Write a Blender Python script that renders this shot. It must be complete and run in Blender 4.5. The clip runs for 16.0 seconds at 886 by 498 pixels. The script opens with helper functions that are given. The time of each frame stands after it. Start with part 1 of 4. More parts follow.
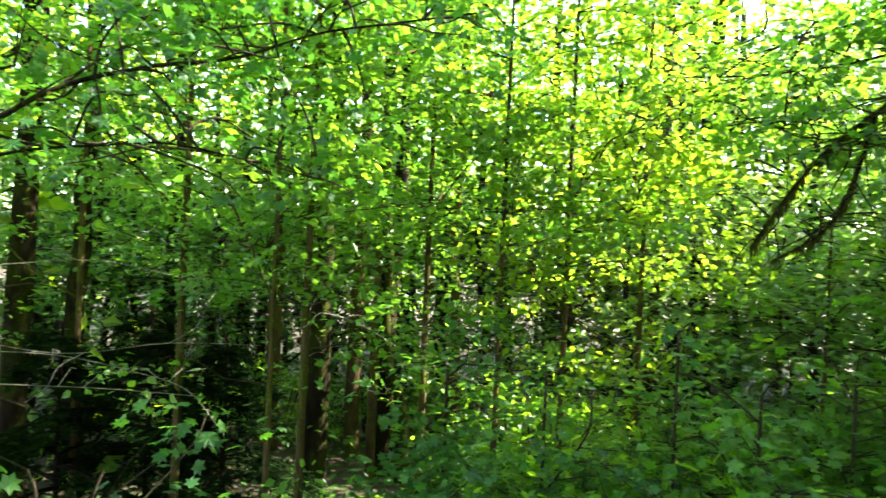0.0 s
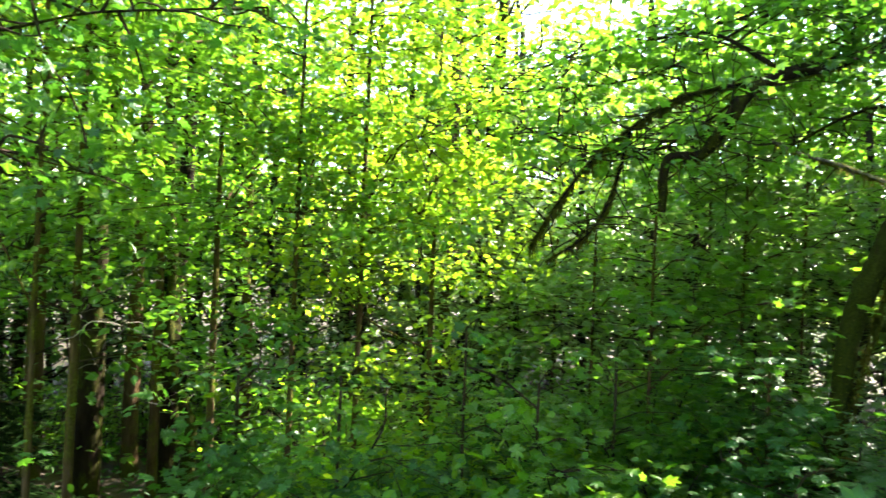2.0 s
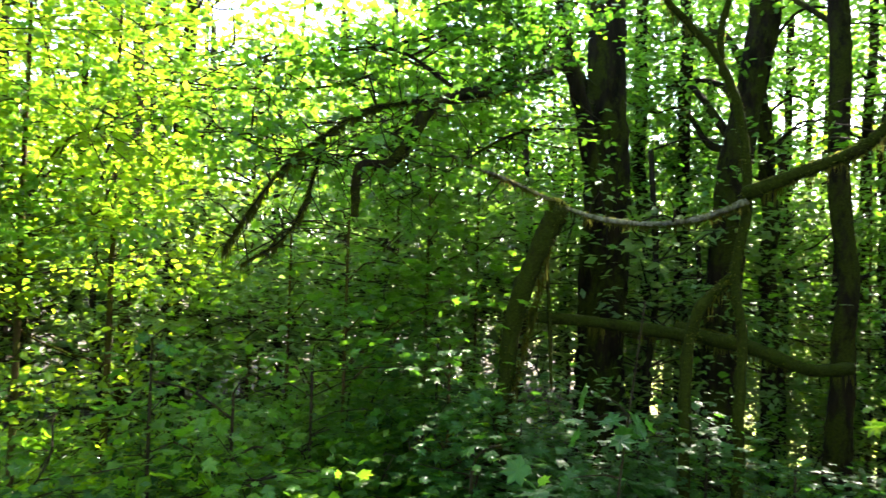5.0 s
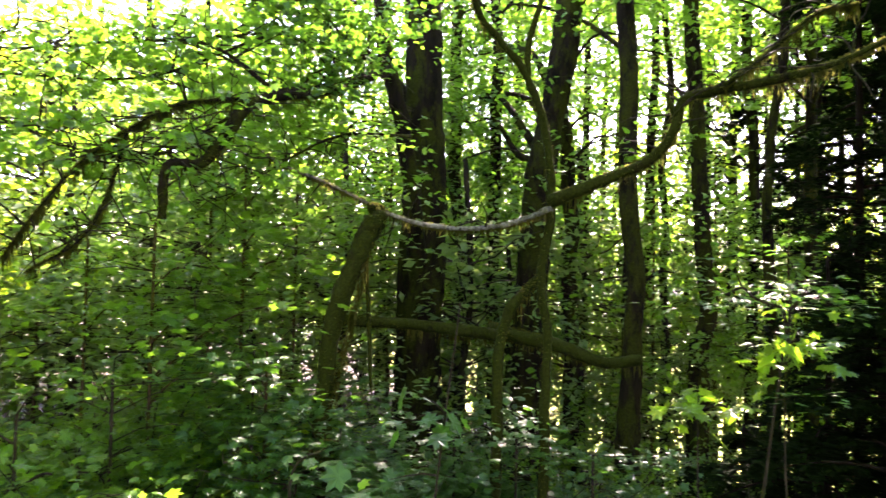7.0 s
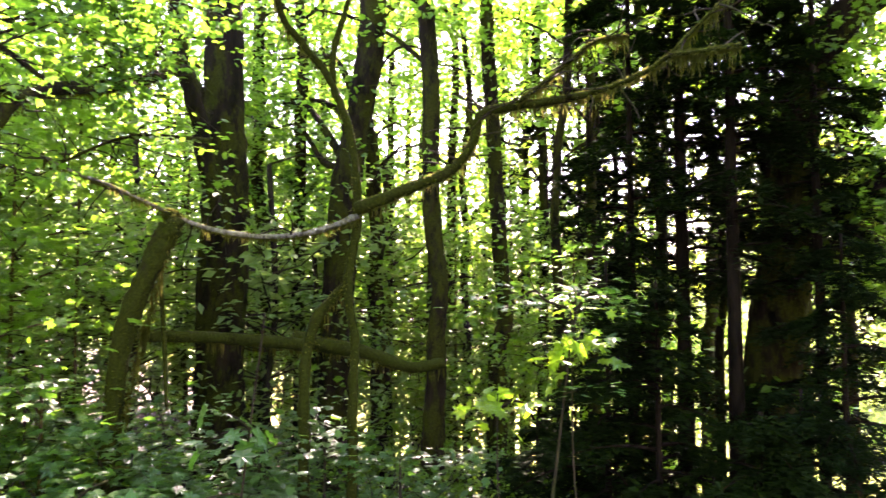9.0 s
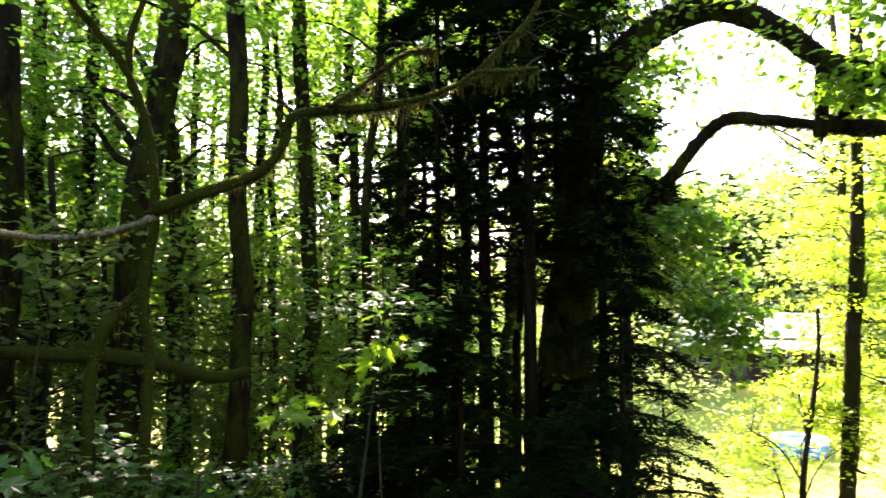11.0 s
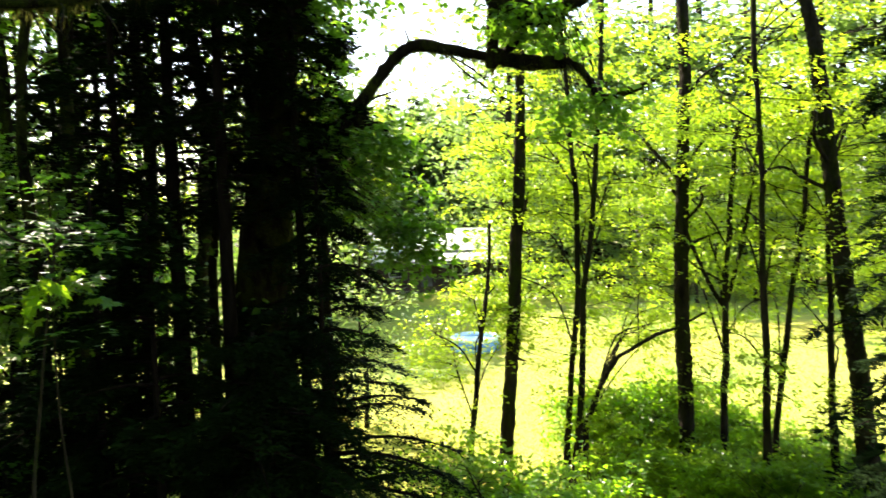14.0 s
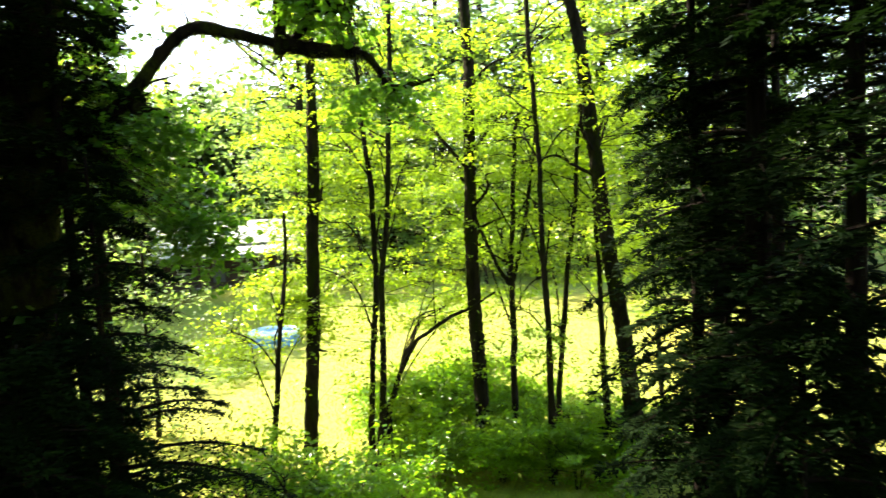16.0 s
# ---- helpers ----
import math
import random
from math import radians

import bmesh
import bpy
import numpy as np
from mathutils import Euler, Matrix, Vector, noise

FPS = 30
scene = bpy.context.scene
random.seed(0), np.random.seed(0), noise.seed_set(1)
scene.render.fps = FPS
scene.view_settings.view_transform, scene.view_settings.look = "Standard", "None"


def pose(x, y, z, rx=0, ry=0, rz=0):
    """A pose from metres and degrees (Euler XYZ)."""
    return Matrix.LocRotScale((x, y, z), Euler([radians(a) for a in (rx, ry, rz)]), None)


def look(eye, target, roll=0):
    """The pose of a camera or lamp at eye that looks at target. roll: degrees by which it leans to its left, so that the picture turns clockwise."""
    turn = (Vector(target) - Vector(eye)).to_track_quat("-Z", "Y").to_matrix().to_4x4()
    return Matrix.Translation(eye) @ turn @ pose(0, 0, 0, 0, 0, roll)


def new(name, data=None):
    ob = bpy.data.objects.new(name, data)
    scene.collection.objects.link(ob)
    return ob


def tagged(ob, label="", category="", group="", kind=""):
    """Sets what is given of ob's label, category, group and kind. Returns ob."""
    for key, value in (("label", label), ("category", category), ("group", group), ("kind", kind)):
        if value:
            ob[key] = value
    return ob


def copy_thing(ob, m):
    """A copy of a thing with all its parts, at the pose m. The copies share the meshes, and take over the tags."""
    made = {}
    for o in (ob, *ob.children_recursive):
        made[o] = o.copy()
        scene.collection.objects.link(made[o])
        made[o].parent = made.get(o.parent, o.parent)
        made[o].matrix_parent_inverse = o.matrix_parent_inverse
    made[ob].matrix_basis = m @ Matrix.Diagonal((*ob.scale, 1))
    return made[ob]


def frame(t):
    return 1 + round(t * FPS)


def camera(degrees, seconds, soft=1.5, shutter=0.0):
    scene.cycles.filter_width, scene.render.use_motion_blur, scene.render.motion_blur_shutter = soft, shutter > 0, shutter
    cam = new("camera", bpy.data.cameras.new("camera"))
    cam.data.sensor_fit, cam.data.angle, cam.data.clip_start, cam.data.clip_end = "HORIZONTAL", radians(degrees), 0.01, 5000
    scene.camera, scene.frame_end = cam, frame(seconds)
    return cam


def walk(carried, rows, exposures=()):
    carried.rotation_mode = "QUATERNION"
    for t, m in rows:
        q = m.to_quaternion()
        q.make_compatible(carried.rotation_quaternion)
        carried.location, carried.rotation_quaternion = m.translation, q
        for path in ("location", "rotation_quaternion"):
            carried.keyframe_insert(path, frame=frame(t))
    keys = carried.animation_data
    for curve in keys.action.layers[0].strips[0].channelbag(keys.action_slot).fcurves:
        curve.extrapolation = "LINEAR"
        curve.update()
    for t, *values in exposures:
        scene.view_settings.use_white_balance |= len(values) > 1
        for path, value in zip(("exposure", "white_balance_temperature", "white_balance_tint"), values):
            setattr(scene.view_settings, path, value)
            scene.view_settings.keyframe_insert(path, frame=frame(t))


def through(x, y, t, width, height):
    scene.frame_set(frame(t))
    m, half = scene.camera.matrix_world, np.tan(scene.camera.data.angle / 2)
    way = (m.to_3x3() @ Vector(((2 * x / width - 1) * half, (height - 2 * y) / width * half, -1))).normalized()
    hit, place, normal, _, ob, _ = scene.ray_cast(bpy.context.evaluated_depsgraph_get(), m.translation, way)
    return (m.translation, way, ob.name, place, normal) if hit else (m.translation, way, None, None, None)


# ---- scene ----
EYE_Z = 7.0
cam = camera(64.4, 16.0, shutter=0.5)


def view(yaw, pitch, roll):
    """The hovering camera's pose: it turns where it is."""
    return pose(0, 0, EYE_Z, 0, 0, yaw) @ pose(0, 0, 0, 90 + pitch) @ pose(0, 0, 0, 0, 0, roll)


walk(cam, [
    (0.0, view(12.83, -0.33, 2.64)),
    (0.5, view(8.69, -0.11, 2.66)),
    (1.0, view(4.54, 0.10, 2.60)),
    (1.5, view(0.33, 0.28, 2.49)),
    (2.0, view(-3.78, 0.46, 2.41)),
    (2.5, view(-8.01, 0.68, 2.37)),
    (3.0, view(-12.30, 0.98, 2.30)),
    (3.5, view(-16.49, 1.16, 2.10)),
    (4.0, view(-20.54, 1.32, 1.87)),
    (6.5, view(-39.11, 2.16, 1.36)),
    (7.0, view(-42.81, 2.32, 1.07)),
    (7.5, view(-46.73, 2.48, 0.69)),
    (8.0, view(-50.69, 2.70, 0.48)),
    (8.5, view(-54.60, 2.89, 0.16)),
    (9.0, view(-58.48, 3.07, -0.17)),
    (11.5, view(-77.85, 3.00, -0.37)),
    (12.0, view(-81.89, 1.98, -0.70)),
    (12.5, view(-85.96, 0.61, -1.04)),
    (13.0, view(-90.04, -0.65, -1.28)),
    (13.5, view(-94.02, -1.93, -1.66)),
    (14.0, view(-98.03, -3.26, -1.91)),
    (14.5, view(-102.07, -4.37, -2.18)),
    (15.0, view(-106.16, -4.51, -2.52)),
    (15.5, view(-110.27, -4.66, -2.80)),
    (16.0, view(-114.42, -4.83, -3.01)),
], exposures=[
    (0.0, 3.68, 6700, 8), (4.2, 3.62, 6800, 12), (6.5, 3.8, 6900, 26), (7.6, 4.25, 7000, 60), (9.2, 4.5, 7100, 52), (11.3, 3.15, 7200, 32), (12.5, 2.6, 7200, 22), (14.5, 2.5, 7300, 14), (16.0, 2.55, 7300, 12)])

# ---- sky and sun ----
SUN_AZ, SUN_EL = 62.0, 43.0
world = bpy.data.worlds.new("sky")
scene.world = world
world.use_nodes = True
wn = world.node_tree.nodes
sky = wn.new("ShaderNodeTexSky")
sky.sky_type, sky.sun_disc = "NISHITA", False
sky.sun_elevation, sky.sun_rotation = radians(SUN_EL), radians(SUN_AZ)
wn["Background"].inputs["Strength"].default_value = 0.125
world.node_tree.links.new(sky.outputs[0], wn["Background"].inputs["Color"])
sun = new("sun", bpy.data.lights.new("sun", "SUN"))
sun.data.energy, sun.data.angle, sun.data.color = 5.0, radians(0.6), (1.0, 0.93, 0.8)
sun.matrix_world = look((60 * math.sin(radians(SUN_AZ)), 60 * math.cos(radians(SUN_AZ)), 60 * math.tan(radians(SUN_EL))), (0, 0, 0))


# ---- materials ----
def material(name):
    m = bpy.data.materials.new(name)
    m.use_nodes = True
    nt = m.node_tree
    nt.nodes.clear()
    out = nt.nodes.new("ShaderNodeOutputMaterial")
    return m, nt, out


def ramp(nt, source, stops):
    r = nt.nodes.new("ShaderNodeValToRGB")
    el = r.color_ramp.elements
    while len(el) < len(stops):
        el.new(0.5)
    for e, (p, c) in zip(el, stops):
        e.position, e.color = p, (*c, 1)
    nt.links.new(source, r.inputs[0])
    return r.outputs[0]


def noise_tex(nt, scale, detail=4.0, rough=0.6, stretch=None):
    tc = nt.nodes.new("ShaderNodeTexCoord")
    n = nt.nodes.new("ShaderNodeTexNoise")
    n.inputs["Scale"].default_value, n.inputs["Detail"].default_value, n.inputs["Roughness"].default_value = scale, detail, rough
    if stretch:
        mp = nt.nodes.new("ShaderNodeMapping")
        mp.inputs["Scale"].default_value = stretch
        nt.links.new(tc.outputs["Object"], mp.inputs[0])
        nt.links.new(mp.outputs[0], n.inputs[0])
    else:
        nt.links.new(tc.outputs["Object"], n.inputs[0])
    return n.outputs[0]


def mix_rgb(nt, fac, a, b, mode="MIX"):
    n = nt.nodes.new("ShaderNodeMix")
    n.data_type, n.blend_type = "RGBA", mode
    for value, sock in ((fac, n.inputs[0]), (a, n.inputs[6]), (b, n.inputs[7])):
        if isinstance(value, (int, float)):
            sock.default_value = value
        elif isinstance(value, tuple):
            sock.default_value = (*value, 1)
        else:
            nt.links.new(value, sock)
    return n.outputs[2]


def bump(nt, height, strength, distance):
    b = nt.nodes.new("ShaderNodeBump")
    b.inputs["Strength"].default_value, b.inputs["Distance"].default_value = strength, distance
    nt.links.new(height, b.inputs["Height"])
    return b.outputs[0]


def leaf_material(name, dark, mid, light, through, share=0.45, rough=0.31, gloss=0.5):
    """Leaves: a waxy face that also lets light through; every leaf has its own tone, and every plant too."""
    m, nt, out = material(name)
    geo = nt.nodes.new("ShaderNodeNewGeometry")
    col = ramp(nt, geo.outputs["Random Per Island"], [(0.0, dark), (0.5, mid), (0.93, light), (1.0, tuple(c * s for c, s in zip(light, (1.5, 1.15, 0.9))))])
    info = nt.nodes.new("ShaderNodeObjectInfo")
    tone = ramp(nt, info.outputs["Random"], [(0.0, (0.75, 0.85, 0.9)), (1.0, (1.2, 1.1, 0.85))])
    spots = ramp(nt, noise_tex(nt, 9.0, 3.0), [(0.3, (0.75, 0.75, 0.75)), (0.7, (1.1, 1.1, 1.1))])
    col = mix_rgb(nt, 1.0, mix_rgb(nt, 1.0, col, tone, "MULTIPLY"), spots, "MULTIPLY")
    p = nt.nodes.new("ShaderNodeBsdfPrincipled")
    p.inputs["Roughness"].default_value, p.inputs["Specular IOR Level"].default_value = rough, gloss
    nt.links.new(col, p.inputs["Base Color"])
    tr = nt.nodes.new("ShaderNodeBsdfTranslucent")
    nt.links.new(mix_rgb(nt, 1.0, mix_rgb(nt, 0.6, (1, 1, 1), mix_rgb(nt, 1.0, tone, spots, "MULTIPLY")), through, "MULTIPLY"), tr.inputs[0])
    mx = nt.nodes.new("ShaderNodeMixShader")
    mx.inputs[0].default_value = share
    nt.links.new(p.outputs[0], mx.inputs[1])
    nt.links.new(tr.outputs[0], mx.inputs[2])
    nt.links.new(mx.outputs[0], out.inputs[0])
    return m


def bark_material(name, dark, light, moss=None, amount=0.5, scale=6.0):
    m, nt, out = material(name)
    furrow = noise_tex(nt, scale, 6.0, 0.65, (1, 1, 0.22))
    blotch = noise_tex(nt, 1.3, 3.0)
    col = ramp(nt, furrow, [(0.3, dark), (0.7, light)])
    col = mix_rgb(nt, 1.0, col, ramp(nt, blotch, [(0.3, (0.7, 0.7, 0.72)), (0.75, (1.25, 1.2, 1.1))]), "MULTIPLY")
    p = nt.nodes.new("ShaderNodeBsdfPrincipled")
    p.inputs["Roughness"].default_value, p.inputs["Specular IOR Level"].default_value = 0.95, 0.08
    if moss:
        patch = ramp(nt, noise_tex(nt, 2.2, 6.0, 0.75, (1, 1, 0.45)), [(0.6 - 0.3 * amount, (0, 0, 0)), (0.68 - 0.3 * amount, (1, 1, 1))])
        fuzz = ramp(nt, noise_tex(nt, 40.0, 3.0), [(0.3, tuple(c * 0.5 for c in moss)), (0.75, tuple(c * 1.5 for c in moss))])
        col = mix_rgb(nt, patch, col, fuzz)
    nt.links.new(col, p.inputs["Base Color"])
    nt.links.new(bump(nt, furrow, 1.0, 0.06), p.inputs["Normal"])
    nt.links.new(p.outputs[0], out.inputs[0])
    return m


def plain_material(name, dark, light, scale, rough=0.7, metal=0.0, bumps=0.2, stretch=None):
    m, nt, out = material(name)
    n = noise_tex(nt, scale, 5.0, 0.65, stretch)
    p = nt.nodes.new("ShaderNodeBsdfPrincipled")
    p.inputs["Roughness"].default_value, p.inputs["Metallic"].default_value = rough, metal
    nt.links.new(ramp(nt, n, [(0.3, dark), (0.7, light)]), p.inputs["Base Color"])
    nt.links.new(bump(nt, n, bumps, 0.02), p.inputs["Normal"])
    nt.links.new(p.outputs[0], out.inputs[0])
    return m


LEAF = leaf_material("maple_leaf", (0.022, 0.085, 0.016), (0.042, 0.13, 0.022), (0.078, 0.17, 0.028), (0.225, 0.49, 0.028), 0.5)
# brighter leaf copy, with sun glow put into the colour let through
LEAF_SUN = leaf_material("sunlit_leaf", (0.035, 0.1, 0.01), (0.06, 0.135, 0.012), (0.095, 0.165, 0.014), (0.45, 0.67, 0.03), 0.58)
# darker copy of the maple leaf, with shade put into the colour
LEAF_SHADED = leaf_material("shaded_leaf", (0.016, 0.056, 0.018), (0.028, 0.09, 0.026), (0.048, 0.125, 0.032), (0.11, 0.32, 0.022), 0.4, 0.42, 0.28)
# leaf copy that lets extra light through, so shaded bushes look sunlit
LEAF_GLOW = leaf_material("sun_glow_leaf", (0.02, 0.075, 0.014), (0.045, 0.13, 0.02), (0.09, 0.19, 0.028), (0.42, 0.74, 0.03), 0.58)
# paler leaves: the haze of distance is put into the colour
LEAF_HAZY = leaf_material("hazy_leaf", (0.07, 0.14, 0.05), (0.09, 0.165, 0.06), (0.12, 0.19, 0.07), (0.28, 0.46, 0.09), 0.48, 0.6)
# needles far darker than living ones: deep shade put into the colour
NEEDLE = leaf_material("shaded_hemlock_needle", (0.004, 0.011, 0.003), (0.006, 0.016, 0.004), (0.011, 0.024, 0.006), (0.015, 0.04, 0.006), 0.15, 0.75, 0.03)
FERN = leaf_material("fern_leaf", (0.025, 0.075, 0.012), (0.04, 0.105, 0.015), (0.06, 0.13, 0.018), (0.16, 0.34, 0.015), 0.4)
MOSS = leaf_material("hanging_moss", (0.018, 0.02, 0.004), (0.032, 0.036, 0.006), (0.058, 0.06, 0.012), (0.17, 0.18, 0.04), 0.5, 0.9, 0.02)
# brown bark and moss, darkened further: backlit shade put into the colour
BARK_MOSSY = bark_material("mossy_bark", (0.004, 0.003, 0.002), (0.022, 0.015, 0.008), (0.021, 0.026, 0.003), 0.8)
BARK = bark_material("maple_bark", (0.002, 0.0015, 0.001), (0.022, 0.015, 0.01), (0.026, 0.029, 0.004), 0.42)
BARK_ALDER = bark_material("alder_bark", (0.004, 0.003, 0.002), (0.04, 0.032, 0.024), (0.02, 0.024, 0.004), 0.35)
# lighter, warmer bark copy: sunlight on the stems put into the brown
BARK_SUNLIT = bark_material("sunlit_maple_bark", (0.016, 0.01, 0.005), (0.1, 0.066, 0.036), (0.06, 0.06, 0.01), 0.45, 10.0)
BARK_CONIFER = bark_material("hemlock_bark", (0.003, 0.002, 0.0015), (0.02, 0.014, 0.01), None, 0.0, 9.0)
TWIG = bark_material("twig_bark", (0.012, 0.009, 0.006), (0.055, 0.044, 0.03), (0.035, 0.04, 0.01), 0.3, 20.0)
TWIG_PALE = bark_material("lichen_twig", (0.05, 0.045, 0.033), (0.3, 0.28, 0.23), None, 0.0, 25.0)


def ground_material():
    m, nt, out = material("ground_cover")
    geo = nt.nodes.new("ShaderNodeNewGeometry")
    sep = nt.nodes.new("ShaderNodeSeparateXYZ")
    nt.links.new(geo.outputs["Position"], sep.inputs[0])
    low = nt.nodes.new("ShaderNodeMapRange")
    low.inputs[1].default_value, low.inputs[2].default_value = 0.35, 0.9
    nt.links.new(sep.outputs[2], low.inputs[0])
    fine = noise_tex(nt, 3.0, 8.0, 0.7)
    broad = noise_tex(nt, 0.16, 4.0)
    lawn = mix_rgb(nt, 1.0, ramp(nt, fine, [(0.3, (0.17, 0.22, 0.025)), (0.7, (0.36, 0.37, 0.07))]),
                   ramp(nt, broad, [(0.35, (0.6, 0.85, 0.7)), (0.7, (1.4, 1.15, 1.0))]), "MULTIPLY")
    soil = ramp(nt, fine, [(0.3, (0.018, 0.012, 0.007)), (0.55, (0.05, 0.035, 0.02)), (0.75, (0.03, 0.045, 0.01))])
    p = nt.nodes.new("ShaderNodeBsdfPrincipled")
    p.inputs["Roughness"].default_value = 0.95
    nt.links.new(mix_rgb(nt, low.outputs[0], lawn, soil), p.inputs["Base Color"])
    nt.links.new(bump(nt, fine, 0.6, 0.08), p.inputs["Normal"])
    nt.links.new(p.outputs[0], out.inputs[0])
    return m


GROUND = ground_material()
GRASS = leaf_material("grass_blade", (0.18, 0.21, 0.02), (0.25, 0.28, 0.03), (0.34, 0.35, 0.06), (0.5, 0.55, 0.04), 0.4, 0.6)
ROOF = plain_material("metal_roof", (0.5, 0.52, 0.54), (0.66, 0.67, 0.68), 0.8, 0.45, 0.2, 0.05, (1, 1, 6))
FASCIA = plain_material("grey_fascia", (0.12, 0.12, 0.12), (0.2, 0.2, 0.2), 3.0)
WALL = plain_material("brown_siding", (0.05, 0.03, 0.02), (0.1, 0.065, 0.045), 2.0, 0.8, 0.0, 0.3, (1, 1, 12))
WHITE = plain_material("white_paint", (0.6, 0.6, 0.58), (0.78, 0.78, 0.76), 2.0)
GLASS = plain_material("dark_glass", (0.01, 0.012, 0.014), (0.02, 0.022, 0.025), 0.5, 0.08)
POOL_BLUE = plain_material("blue_vinyl", (0.06, 0.22, 0.6), (0.12, 0.34, 0.72), 1.5, 0.35)
POOL_PALE = plain_material("pale_vinyl", (0.45, 0.65, 0.8), (0.6, 0.78, 0.88), 1.5, 0.35)

rng = np.random.default_rng(7)


# ---- shaping ----
def at(az, d, z):
    """A place by its bearing from the clearing's middle (degrees from north, clockwise), distance and height."""
    return Vector((d * math.sin(radians(az)), d * math.cos(radians(az)), z))


def up_to(d, tangent):
    """The height that shows at the given slope of sight over the given distance."""
    return EYE_Z + d * tangent


def ground_z(x, y):
    """A wooded bank that falls to a lawn in the east-south-east."""
    s = 0.906 * x - 0.423 * y
    k = np.clip((s - 4.0) / 11.0, 0, 1)
    bank = 3.0 * (1 - k * k * (3 - 2 * k))
    r = np.sqrt(x * x + y * y)
    return bank + 0.12 * np.sin(x * 0.7 + 1.0) * np.sin(y * 0.6) * (bank / 3.0 + 0.15) + np.clip((r - 90) / 600, 0, 1) * 16


def rise(az, d):
    p = at(az, d, 0)
    return float(ground_z(p.x, p.y))


def mesh(name, v, f, mat, smooth=False):
    me = bpy.data.meshes.new(name)
    v, f = np.asarray(v, np.float32), np.asarray(f, np.int32)
    me.vertices.add(len(v))
    me.vertices.foreach_set("co", v.ravel())
    me.loops.add(f.size)
    me.loops.foreach_set("vertex_index", f.ravel())
    me.polygons.add(len(f))
    me.polygons.foreach_set("loop_start", np.arange(0, f.size, f.shape[1], dtype=np.int32))
    me.polygons.foreach_set("use_smooth", np.full(len(f), smooth))
    me.update(calc_edges=True)
    me.materials.append(mat)
    return me


def merge(*pieces):
    vs, fs, n = [], [], 0
    for v, f in pieces:
        vs.append(np.asarray(v, float))
        fs.append(np.asarray(f, int) + n)
        n += len(v)
    return np.concatenate(vs), np.concatenate(fs)


def part(name, vf, mat, parent, label="", smooth=False, kind=""):
    ob = new(name, mesh(name, vf[0], vf[1], mat, smooth))
    ob.parent = parent
    return tagged(ob, label, kind=kind)


def thing(name, base, label, category, group="", kind=""):
    ob = new(name)
    ob.empty_display_size = 0.3
    ob.location = base
    return tagged(ob, label, category, group, kind)


def curve(points, steps):
    """A smooth line through the points (Catmull-Rom)."""
    p = np.array([tuple(q) for q in points], float)
    p = np.vstack([2 * p[0] - p[1], p, 2 * p[-1] - p[-2]])
    out = []
    for i in range(1, len(p) - 2):
        for t in np.linspace(0, 1, steps, endpoint=False):
            a, b, c, d = p[i - 1:i + 3]
            out.append(0.5 * (2 * b + (c - a) * t + (2 * a - 5 * b + 4 * c - d) * t * t + (3 * b - a - 3 * c + d) * t ** 3))
    out.append(p[-2])
    return np.array(out)


def tube(line, r0, r1, sides=8, rough=0.0, flare=0.0):
    """A tapered, slightly knotty round stem along a line, closed at both ends."""
    line = np.asarray(line, float)
    n = len(line)
    tang = np.gradient(line, axis=0)
    tang /= np.linalg.norm(tang, axis=1)[:, None] + 1e-9
    ref = np.array([1.0, 0.3, 0.1]) if abs(tang[0, 2]) > 0.7 else np.array([0.1, 0.2, 1.0])
    a = np.cross(tang, ref)
    a /= np.linalg.norm(a, axis=1)[:, None] + 1e-9
    b = np.cross(tang, a)
    s = np.linspace(0, 1, n)
    r = r0 + (r1 - r0) * s + flare * r0 * np.exp(-s * 14)
    ang = np.linspace(0, 2 * np.pi, sides, endpoint=False)
    line = line + np.stack([np.interp(s, np.linspace(0, 1, 7), rng.normal(0, 0.35 * rough * r0 * 3, 7)) * (s > 0.02) for _ in range(3)], 1)
    wob = 1 + rough * rng.normal(size=(n, sides)) + 0.6 * rough * np.sin(3 * ang + rng.random() * 6)[None, :] + 2.0 * rough * np.interp(s, np.linspace(0, 1, 9), rng.normal(size=9))[:, None] * 0.6
    ring = line[:, None] + (r[:, None] * wob)[..., None] * (np.cos(ang)[None, :, None] * a[:, None] + np.sin(ang)[None, :, None] * b[:, None])
    v = np.vstack([ring.reshape(-1, 3), line[0], line[-1]])
    i, j = np.meshgrid(np.arange(n - 1), np.arange(sides), indexing="ij")
    i, j = i.ravel(), j.ravel()
    k = (j + 1) % sides
    p, q, t, u = i * sides + j, i * sides + k, (i + 1) * sides + k, (i + 1) * sides + j
    f = np.vstack([np.c_[p, q, t], np.c_[p, t, u]])
    j = np.arange(sides)
    k = (j + 1) % sides
    caps = np.vstack([np.c_[k, j, np.full(sides, n * sides)], np.c_[(n - 1) * sides + j, (n - 1) * sides + k, np.full(sides, n * sides + 1)]])
    return v, np.vstack([f, caps])


OVAL = (np.array([(0, 0, 0), (0.3, 0.27, 0.05), (0.68, 0.23, 0.03), (1, 0, -0.08), (0.68, -0.23, 0.03), (0.3, -0.27, 0.05)]),
        np.array([(0, 2, 1), (0, 3, 2), (0, 4, 3), (0, 5, 4)]))


def lobed():
    rows = [(0, 0.6), (20, 0.33), (46, 0.55), (70, 0.3), (98, 0.46), (135, 0.26), (165, 0.36)]
    rows = rows + [(360 - a, r) for a, r in rows[:0:-1]]
    v = [(0.4, 0, 0.0)] + [(0.4 + r * math.cos(radians(a)), r * math.sin(radians(a)), 0.05 - 0.32 * r * r) for a, r in rows]
    n = len(rows)
    return np.array(v), np.array([(0, 1 + i, 1 + (i + 1) % n) for i in range(n)])


